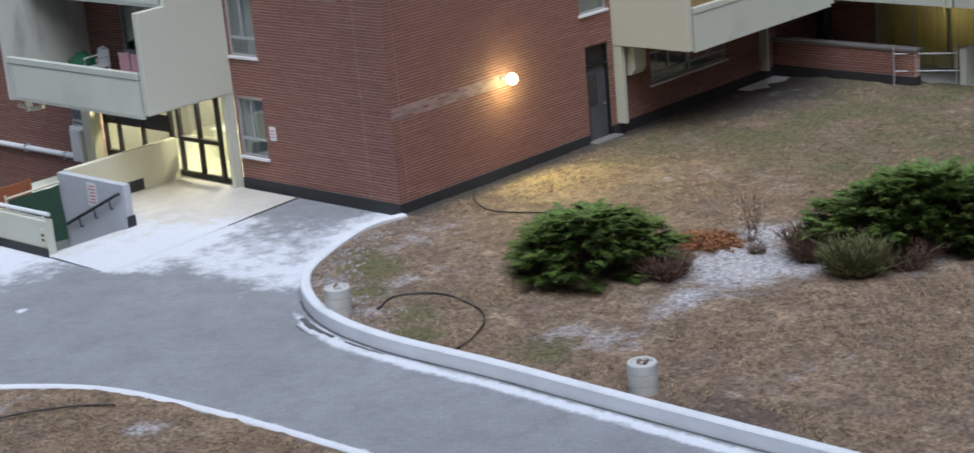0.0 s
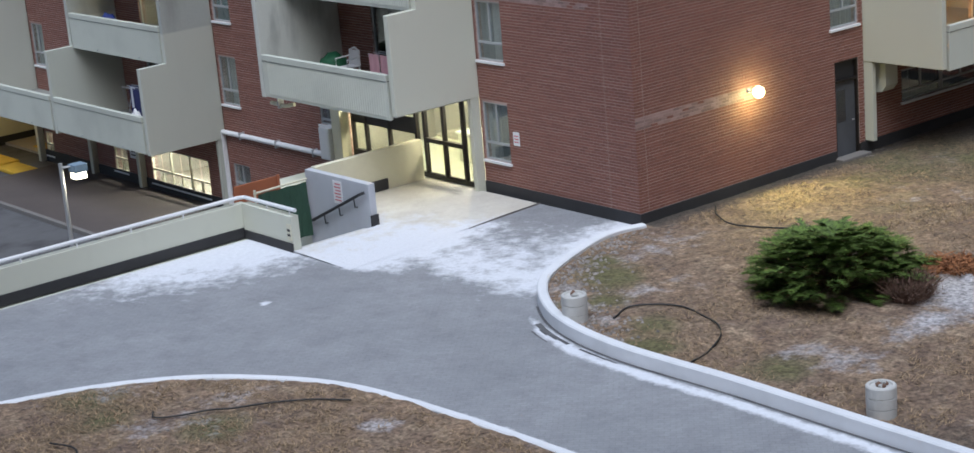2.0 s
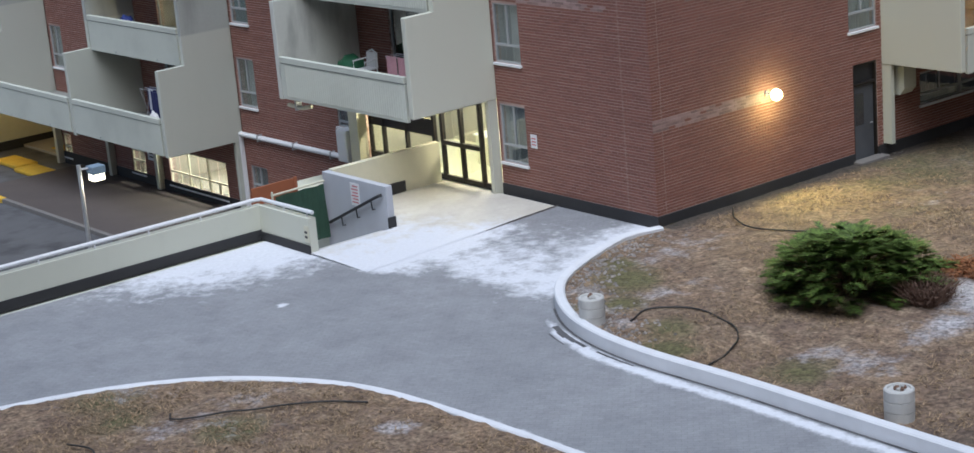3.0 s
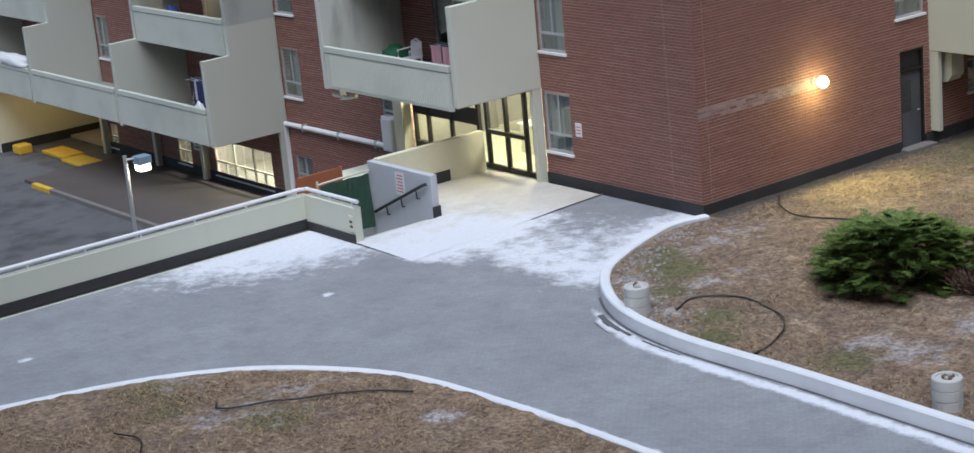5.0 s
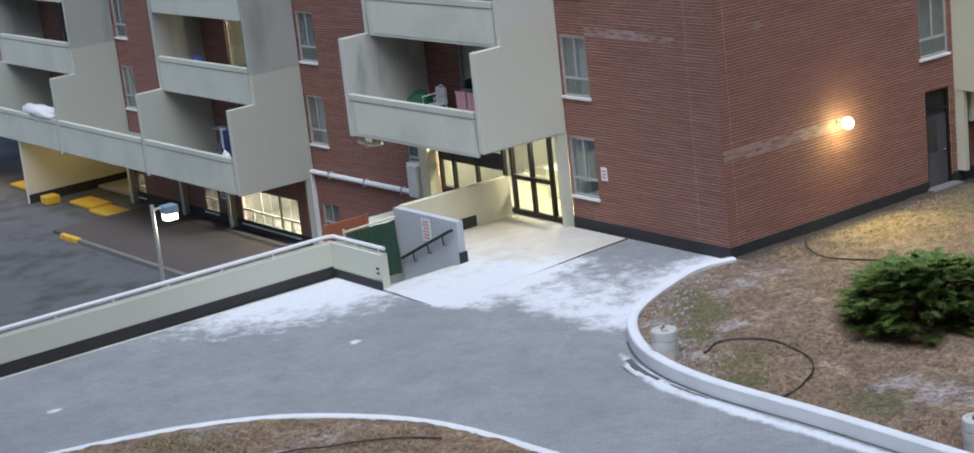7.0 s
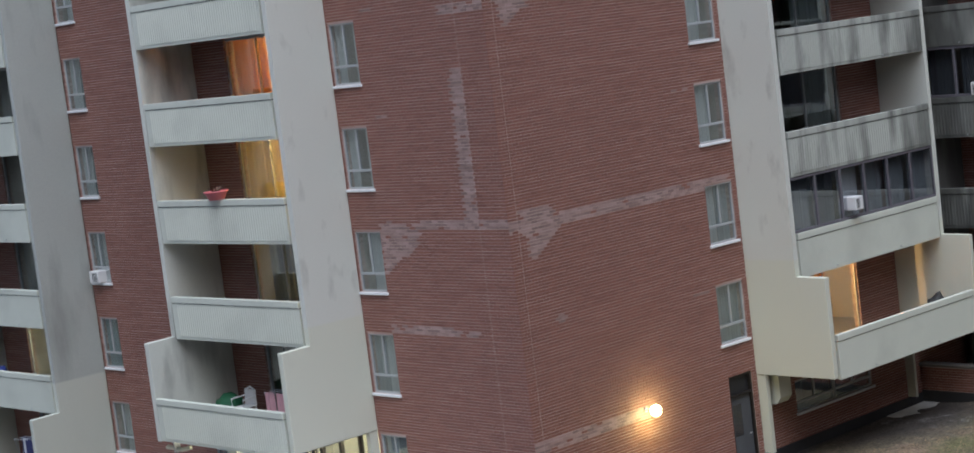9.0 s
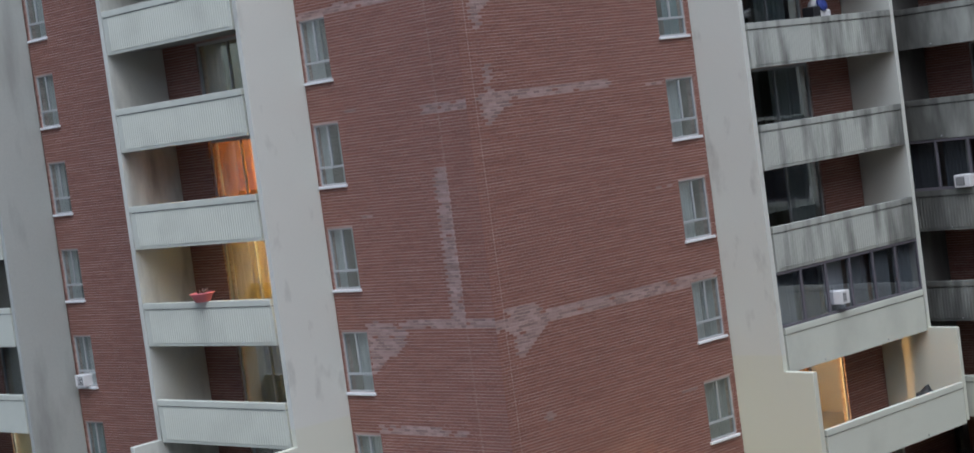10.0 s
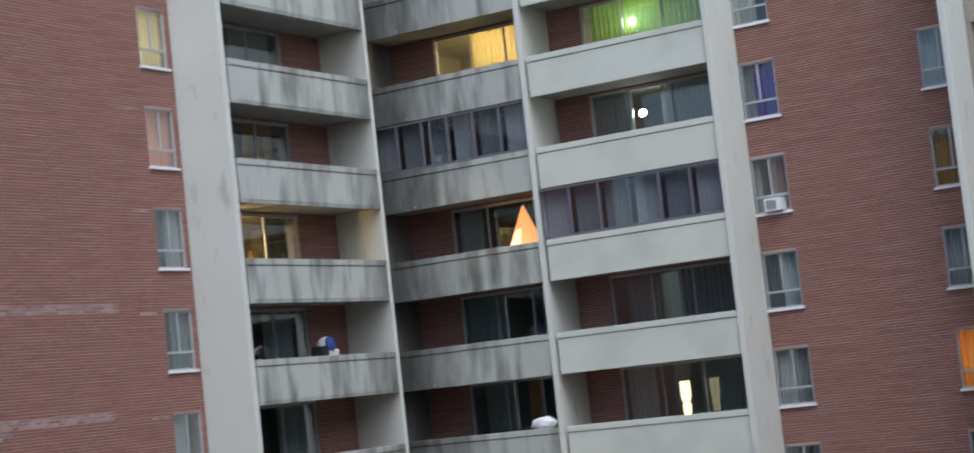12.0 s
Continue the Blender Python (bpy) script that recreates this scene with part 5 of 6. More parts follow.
# ---- planters ----
def planter(x, y, seed):
    r = random.Random(seed)
    t = thing("planter", "round ribbed concrete planter with stones on the lawn", "planter", "lawn planters")
    bm = bmesh.new()
    lathe(bm, [(0.25, 0.1), (0.262, 0.12), (0.265, 0.3), (0.252, 0.306), (0.252, 0.318), (0.266, 0.324), (0.268, 0.5), (0.254, 0.506), (0.254, 0.518), (0.268, 0.524), (0.266, 0.69), (0.245, 0.715), (0.2, 0.715), (0.19, 0.68), (0.02, 0.675)], 32, (x, y, 0))
    part("pot", bm, "planter", t)
    for i in range(6):
        a, q = r.uniform(0, 6.28), r.uniform(0.03, 0.12)
        bm = bmesh.new(); bmesh.ops.create_icosphere(bm, subdivisions=1, radius=r.uniform(0.04, 0.075))
        for v in bm.verts:
            v.co = v.co * r.uniform(0.8, 1.15) + Vector((x + q * math.cos(a), y + q * math.sin(a), 0.70))
        part("stone", bm, "stone" if i % 2 else "twig", t)
    return t


planter(-5.94, -4.15, 1)
planter(-6.11, -12.15, 2)


# ---- hoses on the grass ----
def hose(points, label, radius=0.02):
    t = thing("garden_hose", label, "hose", "hoses on the grass")
    bm = bmesh.new(); line = smooth_line(points, 0.12)
    for p in line:
        p.z = 0.17 + 0.02 * math.sin(p.x * 5 + p.y * 3)
    tube(bm, line, radius, 6)
    part("hose_line", bm, "hose", t, smooth=True)


hose([(-5.44, -4.75), (-4.76, -4.49), (-4.18, -5.09), (-4.12, -5.83), (-4.5, -6.8), (-5.17, -7.4), (-6.01, -7.73), (-6.5, -7.85)], "looped black hose lying on the brown grass")
hose([(1.93, -0.63), (1.28, -1.32), (1.02, -2.13), (1.49, -3.44), (2.1, -4.6)], "black hose lying near the brick wall")
hose([(-14.4, -1.6), (-14.52, -1.96), (-13.69, -2.39), (-13.25, -2.79), (-12.21, -3.35), (-11.61, -4.11)], "black hose half buried in island grass", 0.018)
hose([(-16.5, -1.5), (-16.3, -2.1), (-16.6, -2.7)], "short black hose end in island grass", 0.018)


# ---- junipers and dry shrubs ----
def juniper(x, y, across, deep, tall, limbs, seed, label):
    """Arching limbs in tiers, each ending in a flat feathery plume of scale leaves; gaps show the dark inside."""
    r = random.Random(seed)
    t = thing("juniper_bush", label, "bush", "junipers on the lawn")
    wood, verts, faces = bmesh.new(), [], []
    right, far = Vector((0.69, -0.72, 0)), Vector((0.72, 0.69, 0))
    lobes = [r.uniform(0, 6.28) for k in range(3)]
    for i in range(limbs):
        a = 2 * math.pi * i * 0.381966 + r.uniform(-0.25, 0.25)
        f = math.sqrt((i + 0.5) / limbs)
        lobe = 1 + 0.09 * math.sin(3 * a + lobes[0]) + 0.07 * math.sin(5 * a + lobes[1]) + 0.05 * math.sin(8 * a + lobes[2])
        reach = min(1.0, f * r.uniform(0.9, 1.06)) * lobe
        out = (right * math.cos(a) * across + far * math.sin(a) * deep).normalized()
        foot = Vector((x, y, 0)) + right * across * reach * math.cos(a) + far * deep * reach * math.sin(a)
        crown = tall * (1 - 0.62 * f ** 3) * r.uniform(0.8, 1.08)
        if f > 0.6 and i % 3 == 0:
            crown *= r.uniform(0.25, 0.6)
        tip = foot + Vector((0, 0, 0.12 + crown))
        length = r.uniform(0.5, 0.85)
        rise = r.uniform(0.25, 0.6) * (1 - 0.35 * f)
        base = tip - out * length - Vector((0, 0, length * rise))
        base.z = max(base.z, 0.16)
        root = Vector((x, y, 0.12)) + (base - Vector((x, y, base.z))) * 0.3
        if i % 2 == 0:
            tube(wood, [root, root.lerp(base, 0.6) + Vector((0, 0, 0.1)), base, tip], 0.014, 5)
        axis = (tip - base).normalized()
        side = axis.cross(Vector((0, 0, 1))).normalized()
        up = side.cross(axis)
        # each limb carries side plumes, flat and pointing outwards
        for m in range(11):
            g = 0.25 + 0.75 * (m + r.uniform(0, 0.8)) / 11
            w = (-1 if m % 2 else 1) * r.uniform(0.2, 1.1) * (1.2 - 0.7 * g)
            start = base.lerp(tip, g) + up * r.gauss(0.02, 0.04)
            d = (axis + side * w * 1.1 + up * r.uniform(-0.15, 0.3)).normalized()
            q0 = d.cross(Vector((0, 0, 1))).normalized()
            lift = q0.cross(d)
            size = r.uniform(0.17, 0.32)
            for k in range(16):
                h = k / 16
                e = (-1 if k % 2 else 1) * (0.11 * math.sin(math.pi * (0.3 + 0.62 * h)) + 0.02) * r.uniform(0.6, 1.1)
                q = start + d * size * h - lift * 0.10 * h * h
                n = q + d * 0.1 + q0 * e + lift * r.uniform(-0.025, 0.02)
                b = len(verts)
                verts += [tuple(q - d * 0.028), tuple(q + d * 0.032), tuple(n)]
                faces.append((b, b + 1, b + 2))
    tagged(part("limb", wood, "twig", t), "", "", "", "stuff")
    me = bpy.data.meshes.new("foliage")
    me.from_pydata(verts, [], faces)
    me.materials.append(M["juniper"])
    ob = new("foliage", me)
    ob.parent = t
    tagged(ob, "", "", "", "stuff")
    return t


def twigs(name, x, y, radius, tall, count, material, seed, label, leaf=0.0):
    r = random.Random(seed)
    t = thing(name, label, "shrub", "dry shrubs")
    verts, faces = [], []
    for i in range(count):
        a, q = r.uniform(0, 6.28), radius * math.sqrt(r.random()) * 0.6
        p = Vector((x + q * math.cos(a), y + q * math.sin(a), 0.12))
        d = Vector((math.cos(a) * r.uniform(0.1, 0.9) * radius, math.sin(a) * r.uniform(0.1, 0.9) * radius, tall * r.uniform(0.4, 1.1))) + Vector((r.gauss(0, 0.3), r.gauss(0, 0.3), 0)) * radius
        for k in range(4):
            s0 = p + d * k / 4 + Vector((r.gauss(0, 0.03), r.gauss(0, 0.03), 0))
            s1 = p + d * (k + 1) / 4 + Vector((r.gauss(0, 0.06), r.gauss(0, 0.06), 0))
            w = Vector((r.uniform(-1, 1), r.uniform(-1, 1), r.uniform(-0.5, 0.5))).normalized() * (0.010 + leaf)
            b = len(verts)
            verts += [tuple(s0 - w), tuple(s0 + w), tuple(s1)]
            faces.append((b, b + 1, b + 2))
    me = bpy.data.meshes.new("twig")
    me.from_pydata(verts, [], faces)
    me.materials.append(M[material])
    ob = new("twig", me)
    ob.parent = t
    tagged(ob, "", "", "", "stuff")


juniper(-1.2, -7.0, 1.85, 1.7, 1.2, 230, 3, "spreading dark green juniper bush on the lawn")
juniper(4.0, -12.15, 2.75, 2.2, 1.35, 420, 5, "large spreading dark green juniper bush on the lawn")
M["olive"] = mat("olive_shrub", (0.11, 0.115, 0.042), 0.85, vary=0.2, scale=4, bump=0, island=0.4)
M["russet"] = mat("russet_leaves", (0.24, 0.10, 0.04), 0.9, vary=0.2, scale=4, bump=0, island=0.5)
twigs("dry_shrub", -0.95, -8.75, 0.5, 0.6, 700, "twig", 11, "bare brown shrub beside a juniper", 0.003)
twigs("dry_shrub", 1.5, -10.7, 0.55, 0.75, 700, "twig", 12, "bare brown shrub between two junipers", 0.003)
twigs("dry_shrub", 1.9, -12.7, 0.5, 0.6, 500, "twig", 16, "bare brown shrub under a juniper", 0.003)
twigs("olive_shrub", 1.1, -12.0, 0.55, 0.7, 1900, "olive", 13, "small rounded olive green shrub", 0.008)
twigs("leaf_pile", 1.35, -8.1, 0.6, 0.12, 800, "russet", 14, "drift of russet dead leaves", 0.018)
twigs("bare_shrub", 1.9, -8.9, 0.22, 1.2, 45, "twig", 15, "thin bare upright stems")
twigs("bare_shrub", 1.25, -9.5, 0.2, 0.35, 120, "twig", 17, "thin bare low stems")

# pale rubble inside the kerb
r = random.Random(31)
verts, faces = [], []
for i in range(900):
    q = KERB[r.randrange(4, 26)]
    x, y = q.x + abs(r.gauss(0.3, 0.5)) + 0.1, q.y - r.gauss(0.2, 0.4)
    if beside(KERB, x, y) < 0.3:
        continue
    s, b = r.uniform(0.02, 0.065), len(verts)
    for dx, dy, dz in ((1, 0, 0), (0.2, 1, 0), (-1, 0.1, 0), (-0.1, -1, 0), (0, 0, 0.8), (0, 0, -0.4)):
        verts.append((x + s * dx * r.uniform(0.7, 1.3), y + s * dy * r.uniform(0.7, 1.3), lawn_z(x, y) + s * dz))
    faces += [(b + k, b + (k + 1) % 4, b + 4) for k in range(4)] + [(b + (k + 1) % 4, b + k, b + 5) for k in range(4)]
me = bpy.data.meshes.new("rubble")
me.from_pydata(verts, [], faces)
me.materials.append(M["rubble"])
tagged(new("rubble", me), "pale small stones scattered inside the kerb", "rubble", "", "stuff")
t = thing("soffit_pipe", "cream drain pipe under the deep balcony", "pipe")
bm = bmesh.new(); tube(bm, [(-2.5, 11.9, 2.2), (-2.5, 11.2, 2.18), (-2.4, 10.9, 2.24)], 0.06, 10); part("pipe_run", bm, "cream", t)
bm = bmesh.new(); box(bm, -2.6, -2.4, 11.4, 11.45, 2.1, 2.44); part("clamp", bm, "steel", t)

# grass blades in drifts
r = random.Random(21)
verts, faces = [], []
for i in range(150000):
    x, y = (r.uniform(-6.8, 13), r.uniform(-17, -0.1)) if i % 4 else (r.uniform(-19, -10.4), r.uniform(-9, 2.5))
    n = noise.noise(Vector((x * 0.7, y * 0.7, 5))) + 0.6 * noise.noise(Vector((x * 2.3, y * 2.3, 9)))
    if n < r.uniform(-0.5, 0.35) or (inside(x, y) is False if i % 4 else beside(ISLE, x, y) > -0.25) or (i % 4 and (lawn_frost(x, y) > 0.15 or lawn_soil_shade(x, y) > 0.35 or lawn_moss(x, y) > r.uniform(0.2, 0.9))):
        continue
    if i % 4 and x < 0 and beside(KERB, x, y) < 0.3:
        continue
    a, l = r.uniform(0, 6.28), r.uniform(0.06, 0.2)
    z = lawn_z(x, y) if i % 4 else 0.1
    b = len(verts)
    verts += [(x, y, z), (x + 0.02 * math.sin(a), y - 0.02 * math.cos(a), z), (x + l * math.cos(a), y + l * math.sin(a), z + r.uniform(0.02, 0.07))]
    faces.append((b, b + 1, b + 2))
me = bpy.data.meshes.new("grass")
me.from_pydata(verts, [], faces)
me.materials.append(M["straw"])
tagged(new("grass", me), "dry straw-coloured grass blades on the lawns", "grass", "", "stuff")

# ---- things on the balconies ----
t = thing("plastic_chair", "white plastic garden chair on the balcony", "chair", place=(-0.9, 10.3, H))
bm = bmesh.new(); box(bm, -0.24, 0.24, -0.24, 0.24, 0.4, 0.44, 0.02); part("seat", bm, "plastic", t)
for i in range(5):
    bm = bmesh.new(); box(bm, 0.2, 0.235, -0.2 + i * 0.085, -0.14 + i * 0.085, 0.44, 0.86, 0.01); part("back_slat", bm, "plastic", t)
bm = bmesh.new(); tube(bm, [(0.22, -0.24, 0.44), (0.24, -0.22, 0.84), (0.25, 0, 0.92), (0.24, 0.22, 0.84), (0.22, 0.24, 0.44)], 0.028, 8); part("back_frame", bm, "plastic", t)
for sx in (-1, 1):
    for sy in (-1, 1):
        bm = bmesh.new(); tube(bm, [(0.2 * sx, 0.22 * sy, 0.42), (0.25 * sx, 0.26 * sy, 0.0)], 0.025, 8); part("leg", bm, "plastic", t)
for sy in (-1, 1):
    bm = bmesh.new(); tube(bm, [(-0.22, 0.26 * sy, 0.42), (-0.22, 0.27 * sy, 0.66), (0.23, 0.25 * sy, 0.68)], 0.024, 8); part("armrest", bm, "plastic", t)


def bundle(name, label, category, place, size, material, seed):
    """A crumpled soft bundle."""
    bm = bmesh.new()
    bmesh.ops.create_icosphere(bm, subdivisions=3, radius=1)
    for v in bm.verts:
        k = 1 + 0.35 * noise.noise(v.co * 2.2 + Vector((seed, 0, 0)))
        v.co = Vector((place[0] + v.co.x * size[0] * k, place[1] + v.co.y * size[1] * k, place[2] + max(-0.95, v.co.z) * size[2] * k + size[2] * 0.95))
    ob = part(name, bm, material, smooth=True)
    return tagged(ob, label, category)


M["bag_green"] = mat("green_plastic", (0.025, 0.13, 0.06), 0.5, vary=0.15, scale=4)
bundle("green_bag", "crumpled dark green bag on the balcony floor", "bag", (-0.85, 11.05, H), (0.35, 0.42, 0.38), M["bag_green"], 3)
bundle("white_bag", "white bag by the balcony parapet", "bag", (-2.25, 20.2, 0), (0.16, 0.2, 0.5), "plastic", 6)
bundle("white_sheet", "heap of white bedding over a balcony parapet", "bedding", (-2.5, 33.5, 0.8), (0.3, 1.5, 0.27), "plastic", 7)
bundle("blue_bag", "blue bag on a balcony floor", "bag", (-1.3, 23.0, H), (0.3, 0.4, 0.5), "blue", 9)
bundle("black_bag", "black bag by the balcony parapet", "bag", (14.2, -2.0, H), (0.4, 0.3, 0.5), "hose", 8)
bundle("white_cushion", "pale blue cushion on a balcony parapet", "cushion", (16.85, -5.3, 4 * H + 0.9), (0.15, 0.4, 0.2), "plastic", 10)


def drying_rack(label, x, y0, y1, z, cloths, tall=0.95):
    t = thing("drying_rack", label, "rack", "drying racks")
    for y in (y0, y1):
        for dx in (-0.18, 0.18):
            bm = bmesh.new(); tube(bm, [(x - dx, y, z), (x + dx, y, z + tall)], 0.012, 6); part("leg", bm, "steel", t)
    for dx in (-0.18, 0.0, 0.18):
        bm = bmesh.new(); tube(bm, [(x + dx, y0, z + tall), (x + dx, y1, z + tall)], 0.012, 6); part("bar", bm, "steel", t)
    for a, b, dx, drop, colour in cloths:
        bm = bmesh.new(); folds(bm, a, b, -(x + dx), z + drop, z + tall + 0.02, 0.03)
        bmesh.ops.transform(bm, matrix=frame_of("a"), verts=bm.verts); part("towel", bm, colour, t, colour + " towel")


drying_rack("drying rack with pink towels on the balcony", -0.95, 8.0, 9.0, H, ((8.05, 8.47, -0.2, 0.35, "pink"), (8.5, 8.95, -0.2, 0.35, "pink")))
M["navy"] = mat("navy_cloth", (0.025, 0.03, 0.10), 0.95, vary=0.2, scale=3)
drying_rack("steel drying rack hung with dark blue clothes", -1.6, 20.6, 21.8, 0, ((20.65, 21.1, -0.2, 0.3, "navy"), (21.1, 21.4, -0.1, 0.8, "grey_paint"), (21.2, 21.75, 0.05, 0.4, "navy"), (20.7, 21.5, 0.2, 0.3, "navy")), 1.45)
t = thing("flower_pot", "small pink plastic flower bowl on the balcony parapet", "planter")
bm = bmesh.new(); lathe(bm, [(0.2, 0.0), (0.3, 0.2), (0.33, 0.2), (0.33, 0.235), (0.28, 0.235), (0.24, 0.1), (0.02, 0.1)], 20, (-1.8, 8.98, 3 * H + 0.956)); part("bowl", bm, "red", t, smooth=True)
bm = bmesh.new()
for i in range(40):
    a, l = dice.uniform(0, 6.28), dice.uniform(0.1, 0.28)
    p = Vector((-1.8, 8.98, 3 * H + 1.08)); q = p + Vector((math.cos(a) * l * 0.9, math.sin(a) * l * 0.9, 0.06 + l * 0.6)); w = Vector((-math.sin(a), math.cos(a), 0)) * 0.03
    bm.faces.new([bm.verts.new(v) for v in (p, (p + q) / 2 + w, q, (p + q) / 2 - w)])
part("wilted_plant", bm, "twig", t, "wilted brown plant")


def air_conditioner(side, u, n, z, label, wide=0.5):
    t = thing("air_conditioner", label, "air conditioner", "window air conditioners")
    facade("casing", box(bmesh.new(), u, u + wide, n - 0.3, n + 0.22, z, z + 0.36, 0.02), "plastic", side, t)
    facade("grille", box(bmesh.new(), u + 0.06, u + wide - 0.16, n + 0.22, n + 0.228, z + 0.06, z + 0.3, 0.004), "black", side, t, "dark grille")
    for i in range(5):
        facade("fin", box(bmesh.new(), u + 0.07, u + wide - 0.17, n + 0.229, n + 0.236, z + 0.085 + i * 0.045, z + 0.1 + i * 0.045), "plastic", side, t)


air_conditioner("b", 11.0, 1.63, 2 * H + 1.2, "white air conditioner in balcony glazing", 0.36)
air_conditioner("a", 18.0, 0.02, 2 * H + 0.92, "white air conditioner in a window")
air_conditioner("c", 12.2, 0.02, 6 * H + 0.92, "white air conditioner in a window")
air_conditioner("c", 2.2, 1.68, 3 * H + 1.0, "white air conditioner in balcony glazing")
air_conditioner("b", 15.9, 0.02, 1.85, "white air conditioner on the brick wall")
t = thing("pedestal_cooler", "white and black air cooler on the balcony", "cooler")
bm = bmesh.new(); box(bm, 12.35, 12.85, -1.3, -0.85, 5 * H, 5 * H + 1.15, 0.05); part("body", bm, "plastic", t)
bm = bmesh.new(); bmesh.ops.create_uvsphere(bm, u_segments=16, v_segments=10, radius=0.27, matrix=Matrix.Translation((12.6, -1.05, 5 * H + 1.25))); part("hood", bm, "plastic", t, "white round hood", smooth=True)
bm = bmesh.new(); lathe(bm, [(0.2, 0), (0.2, 0.05), (0.1, 0.09)], 14)
bmesh.ops.transform(bm, matrix=Matrix.Translation((12.5, -1.25, 5 * H + 1.3)) @ Matrix.Rotation(radians(75), 4, "X"), verts=bm.verts); part("fan_grille", bm, "blue", t, "dark blue grille")
bm = bmesh.new(); box(bm, 12.0, 12.32, -1.35, -0.95, 5 * H, 5 * H + 1.25, 0.04); part("side_tank", bm, "black", t)

# ---- bricks, laid on every wall: real courses proud of the mortar ----
BL, BH, PROUD = 0.215, 0.0757, 0.006
PATCH = {"a": [(-0.1, 3.2, 7.78, 8.02), (0.95, 1.4, 7.9, 11.65), (2.1, 4.65, 5.17, 5.38), (-0.1, 1.6, 12.95, 13.15), (-0.1, 5.7, 15.72, 15.9)],
         "b": [(-0.1, 8.1, 7.68, 7.98), (0.4, 5.0, 13.05, 13.24), (-0.1, 5.4, 15.68, 15.93), (-0.1, 4.1, 2.38, 2.62), (0.7, 0.95, 13.2, 13.9)], "c": [], "d": []}
BLOB = {"a": [((4.7, 7.95), (3.16, 7.94), (3.26, 7.47), (4.62, 6.6))],
        "b": [((0.4, 8.2), (1.33, 8.2), (1.79, 7.75), (0.66, 6.82)), ((0.49, 13.25), (1.46, 12.95), (0.54, 12.44)), ((0.4, 16.17), (1.25, 15.62), (0.56, 14.6))], "c": [], "d": []}


def in_poly(p, poly):
    s = [((b[0] - a[0]) * (p[1] - a[1]) - (b[1] - a[1]) * (p[0] - a[0])) > 0 for a, b in zip(poly, poly[1:] + poly[:1])]
    return all(s) or not any(s)


def patched(side, u, z):
    return any(a < u < b and c < z < d for a, b, c, d in PATCH[side]) or any(in_poly((u, z), q) for q in BLOB[side])


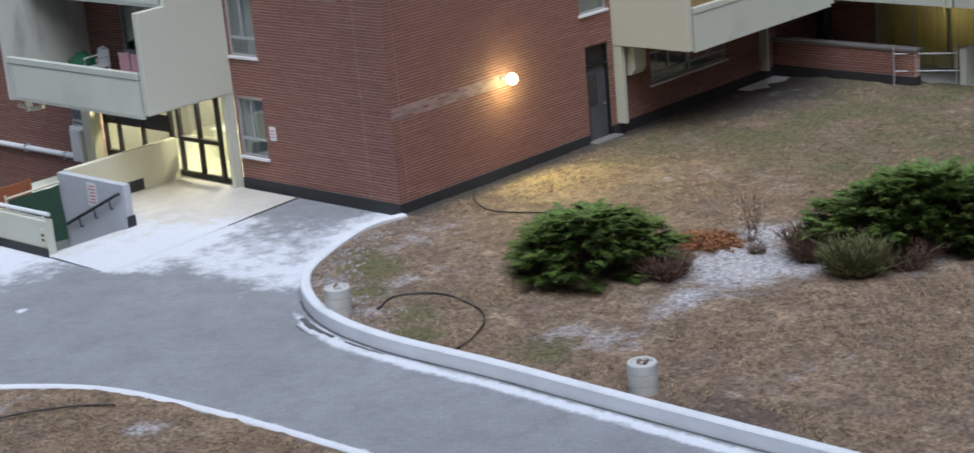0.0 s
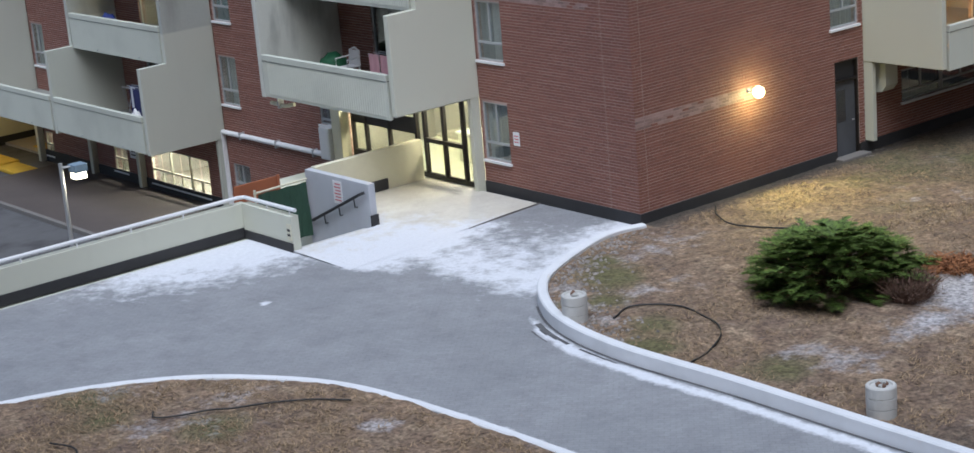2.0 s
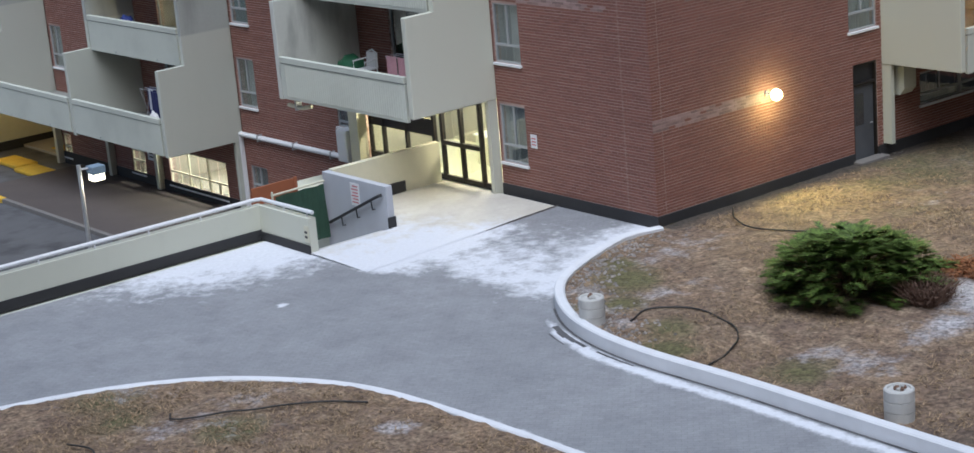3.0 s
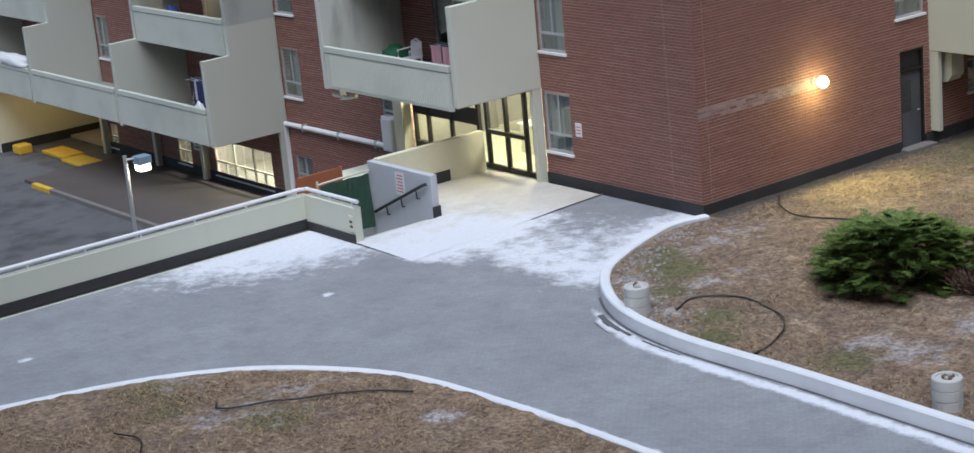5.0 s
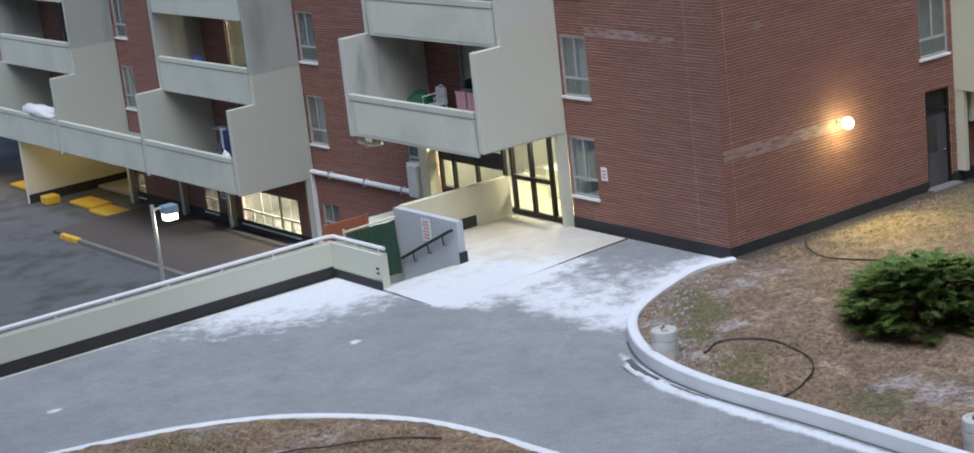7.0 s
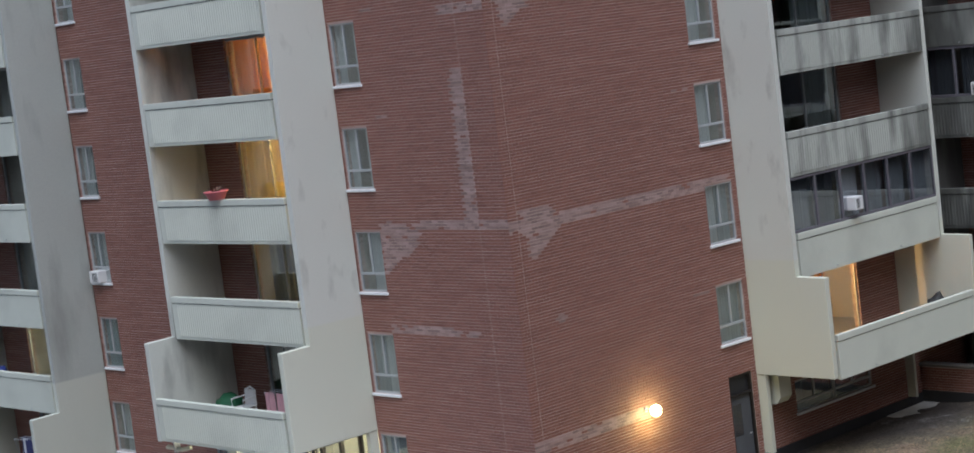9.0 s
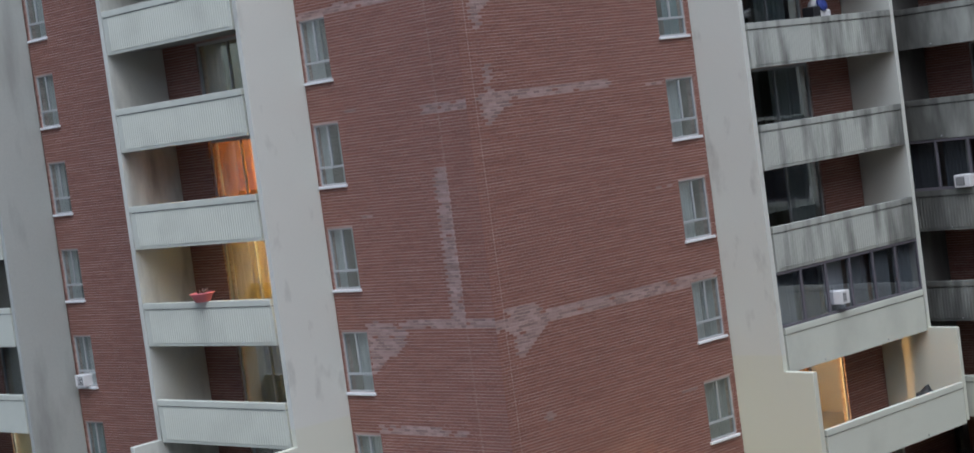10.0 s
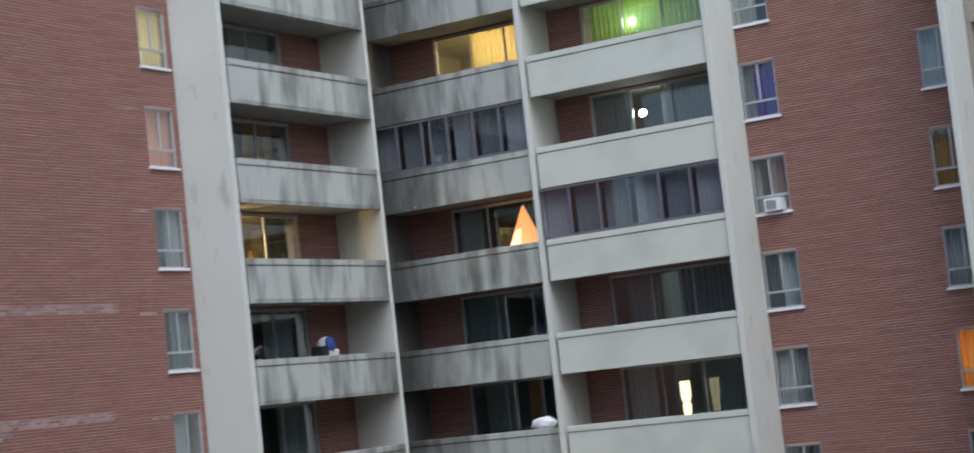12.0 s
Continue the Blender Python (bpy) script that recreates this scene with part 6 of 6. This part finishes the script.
PATCH["b"] += [(6.3, 6.95, SILL + (k - 1) * H + 1.42, SILL + (k - 1) * H + 1.55) for k in range(2, 9)] + [(1.2, 1.6, 5.3, 5.5)]
PATCH["a"] += [(3.9, 4.4, SILL + (k - 1) * H + 1.75, SILL + (k - 1) * H + 1.86) for k in range(2, 8)] + [(1.4, 1.9, 5.15, 5.3)]
JOINTS = {"wall_west": (1.0,), "wall_south": (0.3,)}
layer = random.Random(7)
for ob, side, u0, u1, z0, z1, holes in WALLS:
    single = ob.name in ("wall_west", "wall_south")
    if single:
        u0 = -PROUD if side == "b" else 0.0
    holes = holes + [(e - 0.011, e + 0.011, z0, z1) for e in JOINTS.get(ob.name, ())]
    o, du, dn = SIDE[side]
    verts, faces, mats = [], [], []
    made = []
    row = 0
    z = z0
    while z + BH <= z1 + 0.001:
        u = u0 - (BL / 2 if row % 2 else 0)
        while u < u1:
            a, b = max(u, u0), min(u + BL - 0.013, u1)
            c, d = z + 0.017, z + BH
            u += BL
            if b - a < 0.03:
                continue
            cut = [(a, b)]
            for h in holes:
                if h[2] < d and h[3] > c:
                    cut = [q for s, e in cut for q in ((s, min(e, h[0])), (max(s, h[1]), e)) if q[1] - q[0] > 0.02]
            for a, b in cut:
                p = PROUD + layer.uniform(-0.002, 0.002)
                grey = patched(side, (a + b) / 2, (c + d) / 2) and layer.random() < 0.95
                if single and b - a > 0.19 and 0.9 < c < 1.75 and (a + b) / 2 < 2.6 and not grey and len(made) < 150:
                    made.append((a, c, p))
                    continue
                base = len(verts)
                for n in (0.0005, p):
                    for uu, zz in ((a, c), (b, c), (b, d), (a, d)):
                        verts.append(tuple(o + du * uu + dn * n + Vector((0, 0, zz))))
                faces += [(base + 4, base + 5, base + 6, base + 7), (base, base + 1, base + 5, base + 4), (base + 1, base + 2, base + 6, base + 5), (base + 2, base + 3, base + 7, base + 6), (base + 3, base, base + 4, base + 7)]
                mats += [1 if grey else 0] * 5
        z += BH
        row += 1
    me = bpy.data.meshes.new("bricks")
    me.from_pydata(verts, [], faces)
    me.materials.append(M["brick"]); me.materials.append(M["brick_grey"])
    me.polygons.foreach_set("material_index", mats)
    bm = bmesh.new(); bm.from_mesh(me); bmesh.ops.recalc_face_normals(bm, faces=bm.faces); bm.to_mesh(me); bm.free()
    tagged(new("bricks", me), "", "", "", "stuff").parent = ob
    if made:
        bm = bmesh.new(); box(bm, 0, BL - 0.013, 0.0005, PROUD, 0, BH - 0.017)
        bmesh.ops.transform(bm, matrix=Matrix(((du.x, dn.x, 0, 0), (du.y, dn.y, 0, 0), (0, 0, 1, 0), (0, 0, 0, 1))), verts=bm.verts)
        bmesh.ops.recalc_face_normals(bm, faces=bm.faces)
        one = bpy.data.meshes.new("brick"); bm.to_mesh(one); bm.free()
        one.materials.append(M["brick_one"])
        for a, c, p in made:
            b = new("brick", one)
            b.parent = ob
            b.location = o + du * a + dn * (p - PROUD) + Vector((0, 0, c))
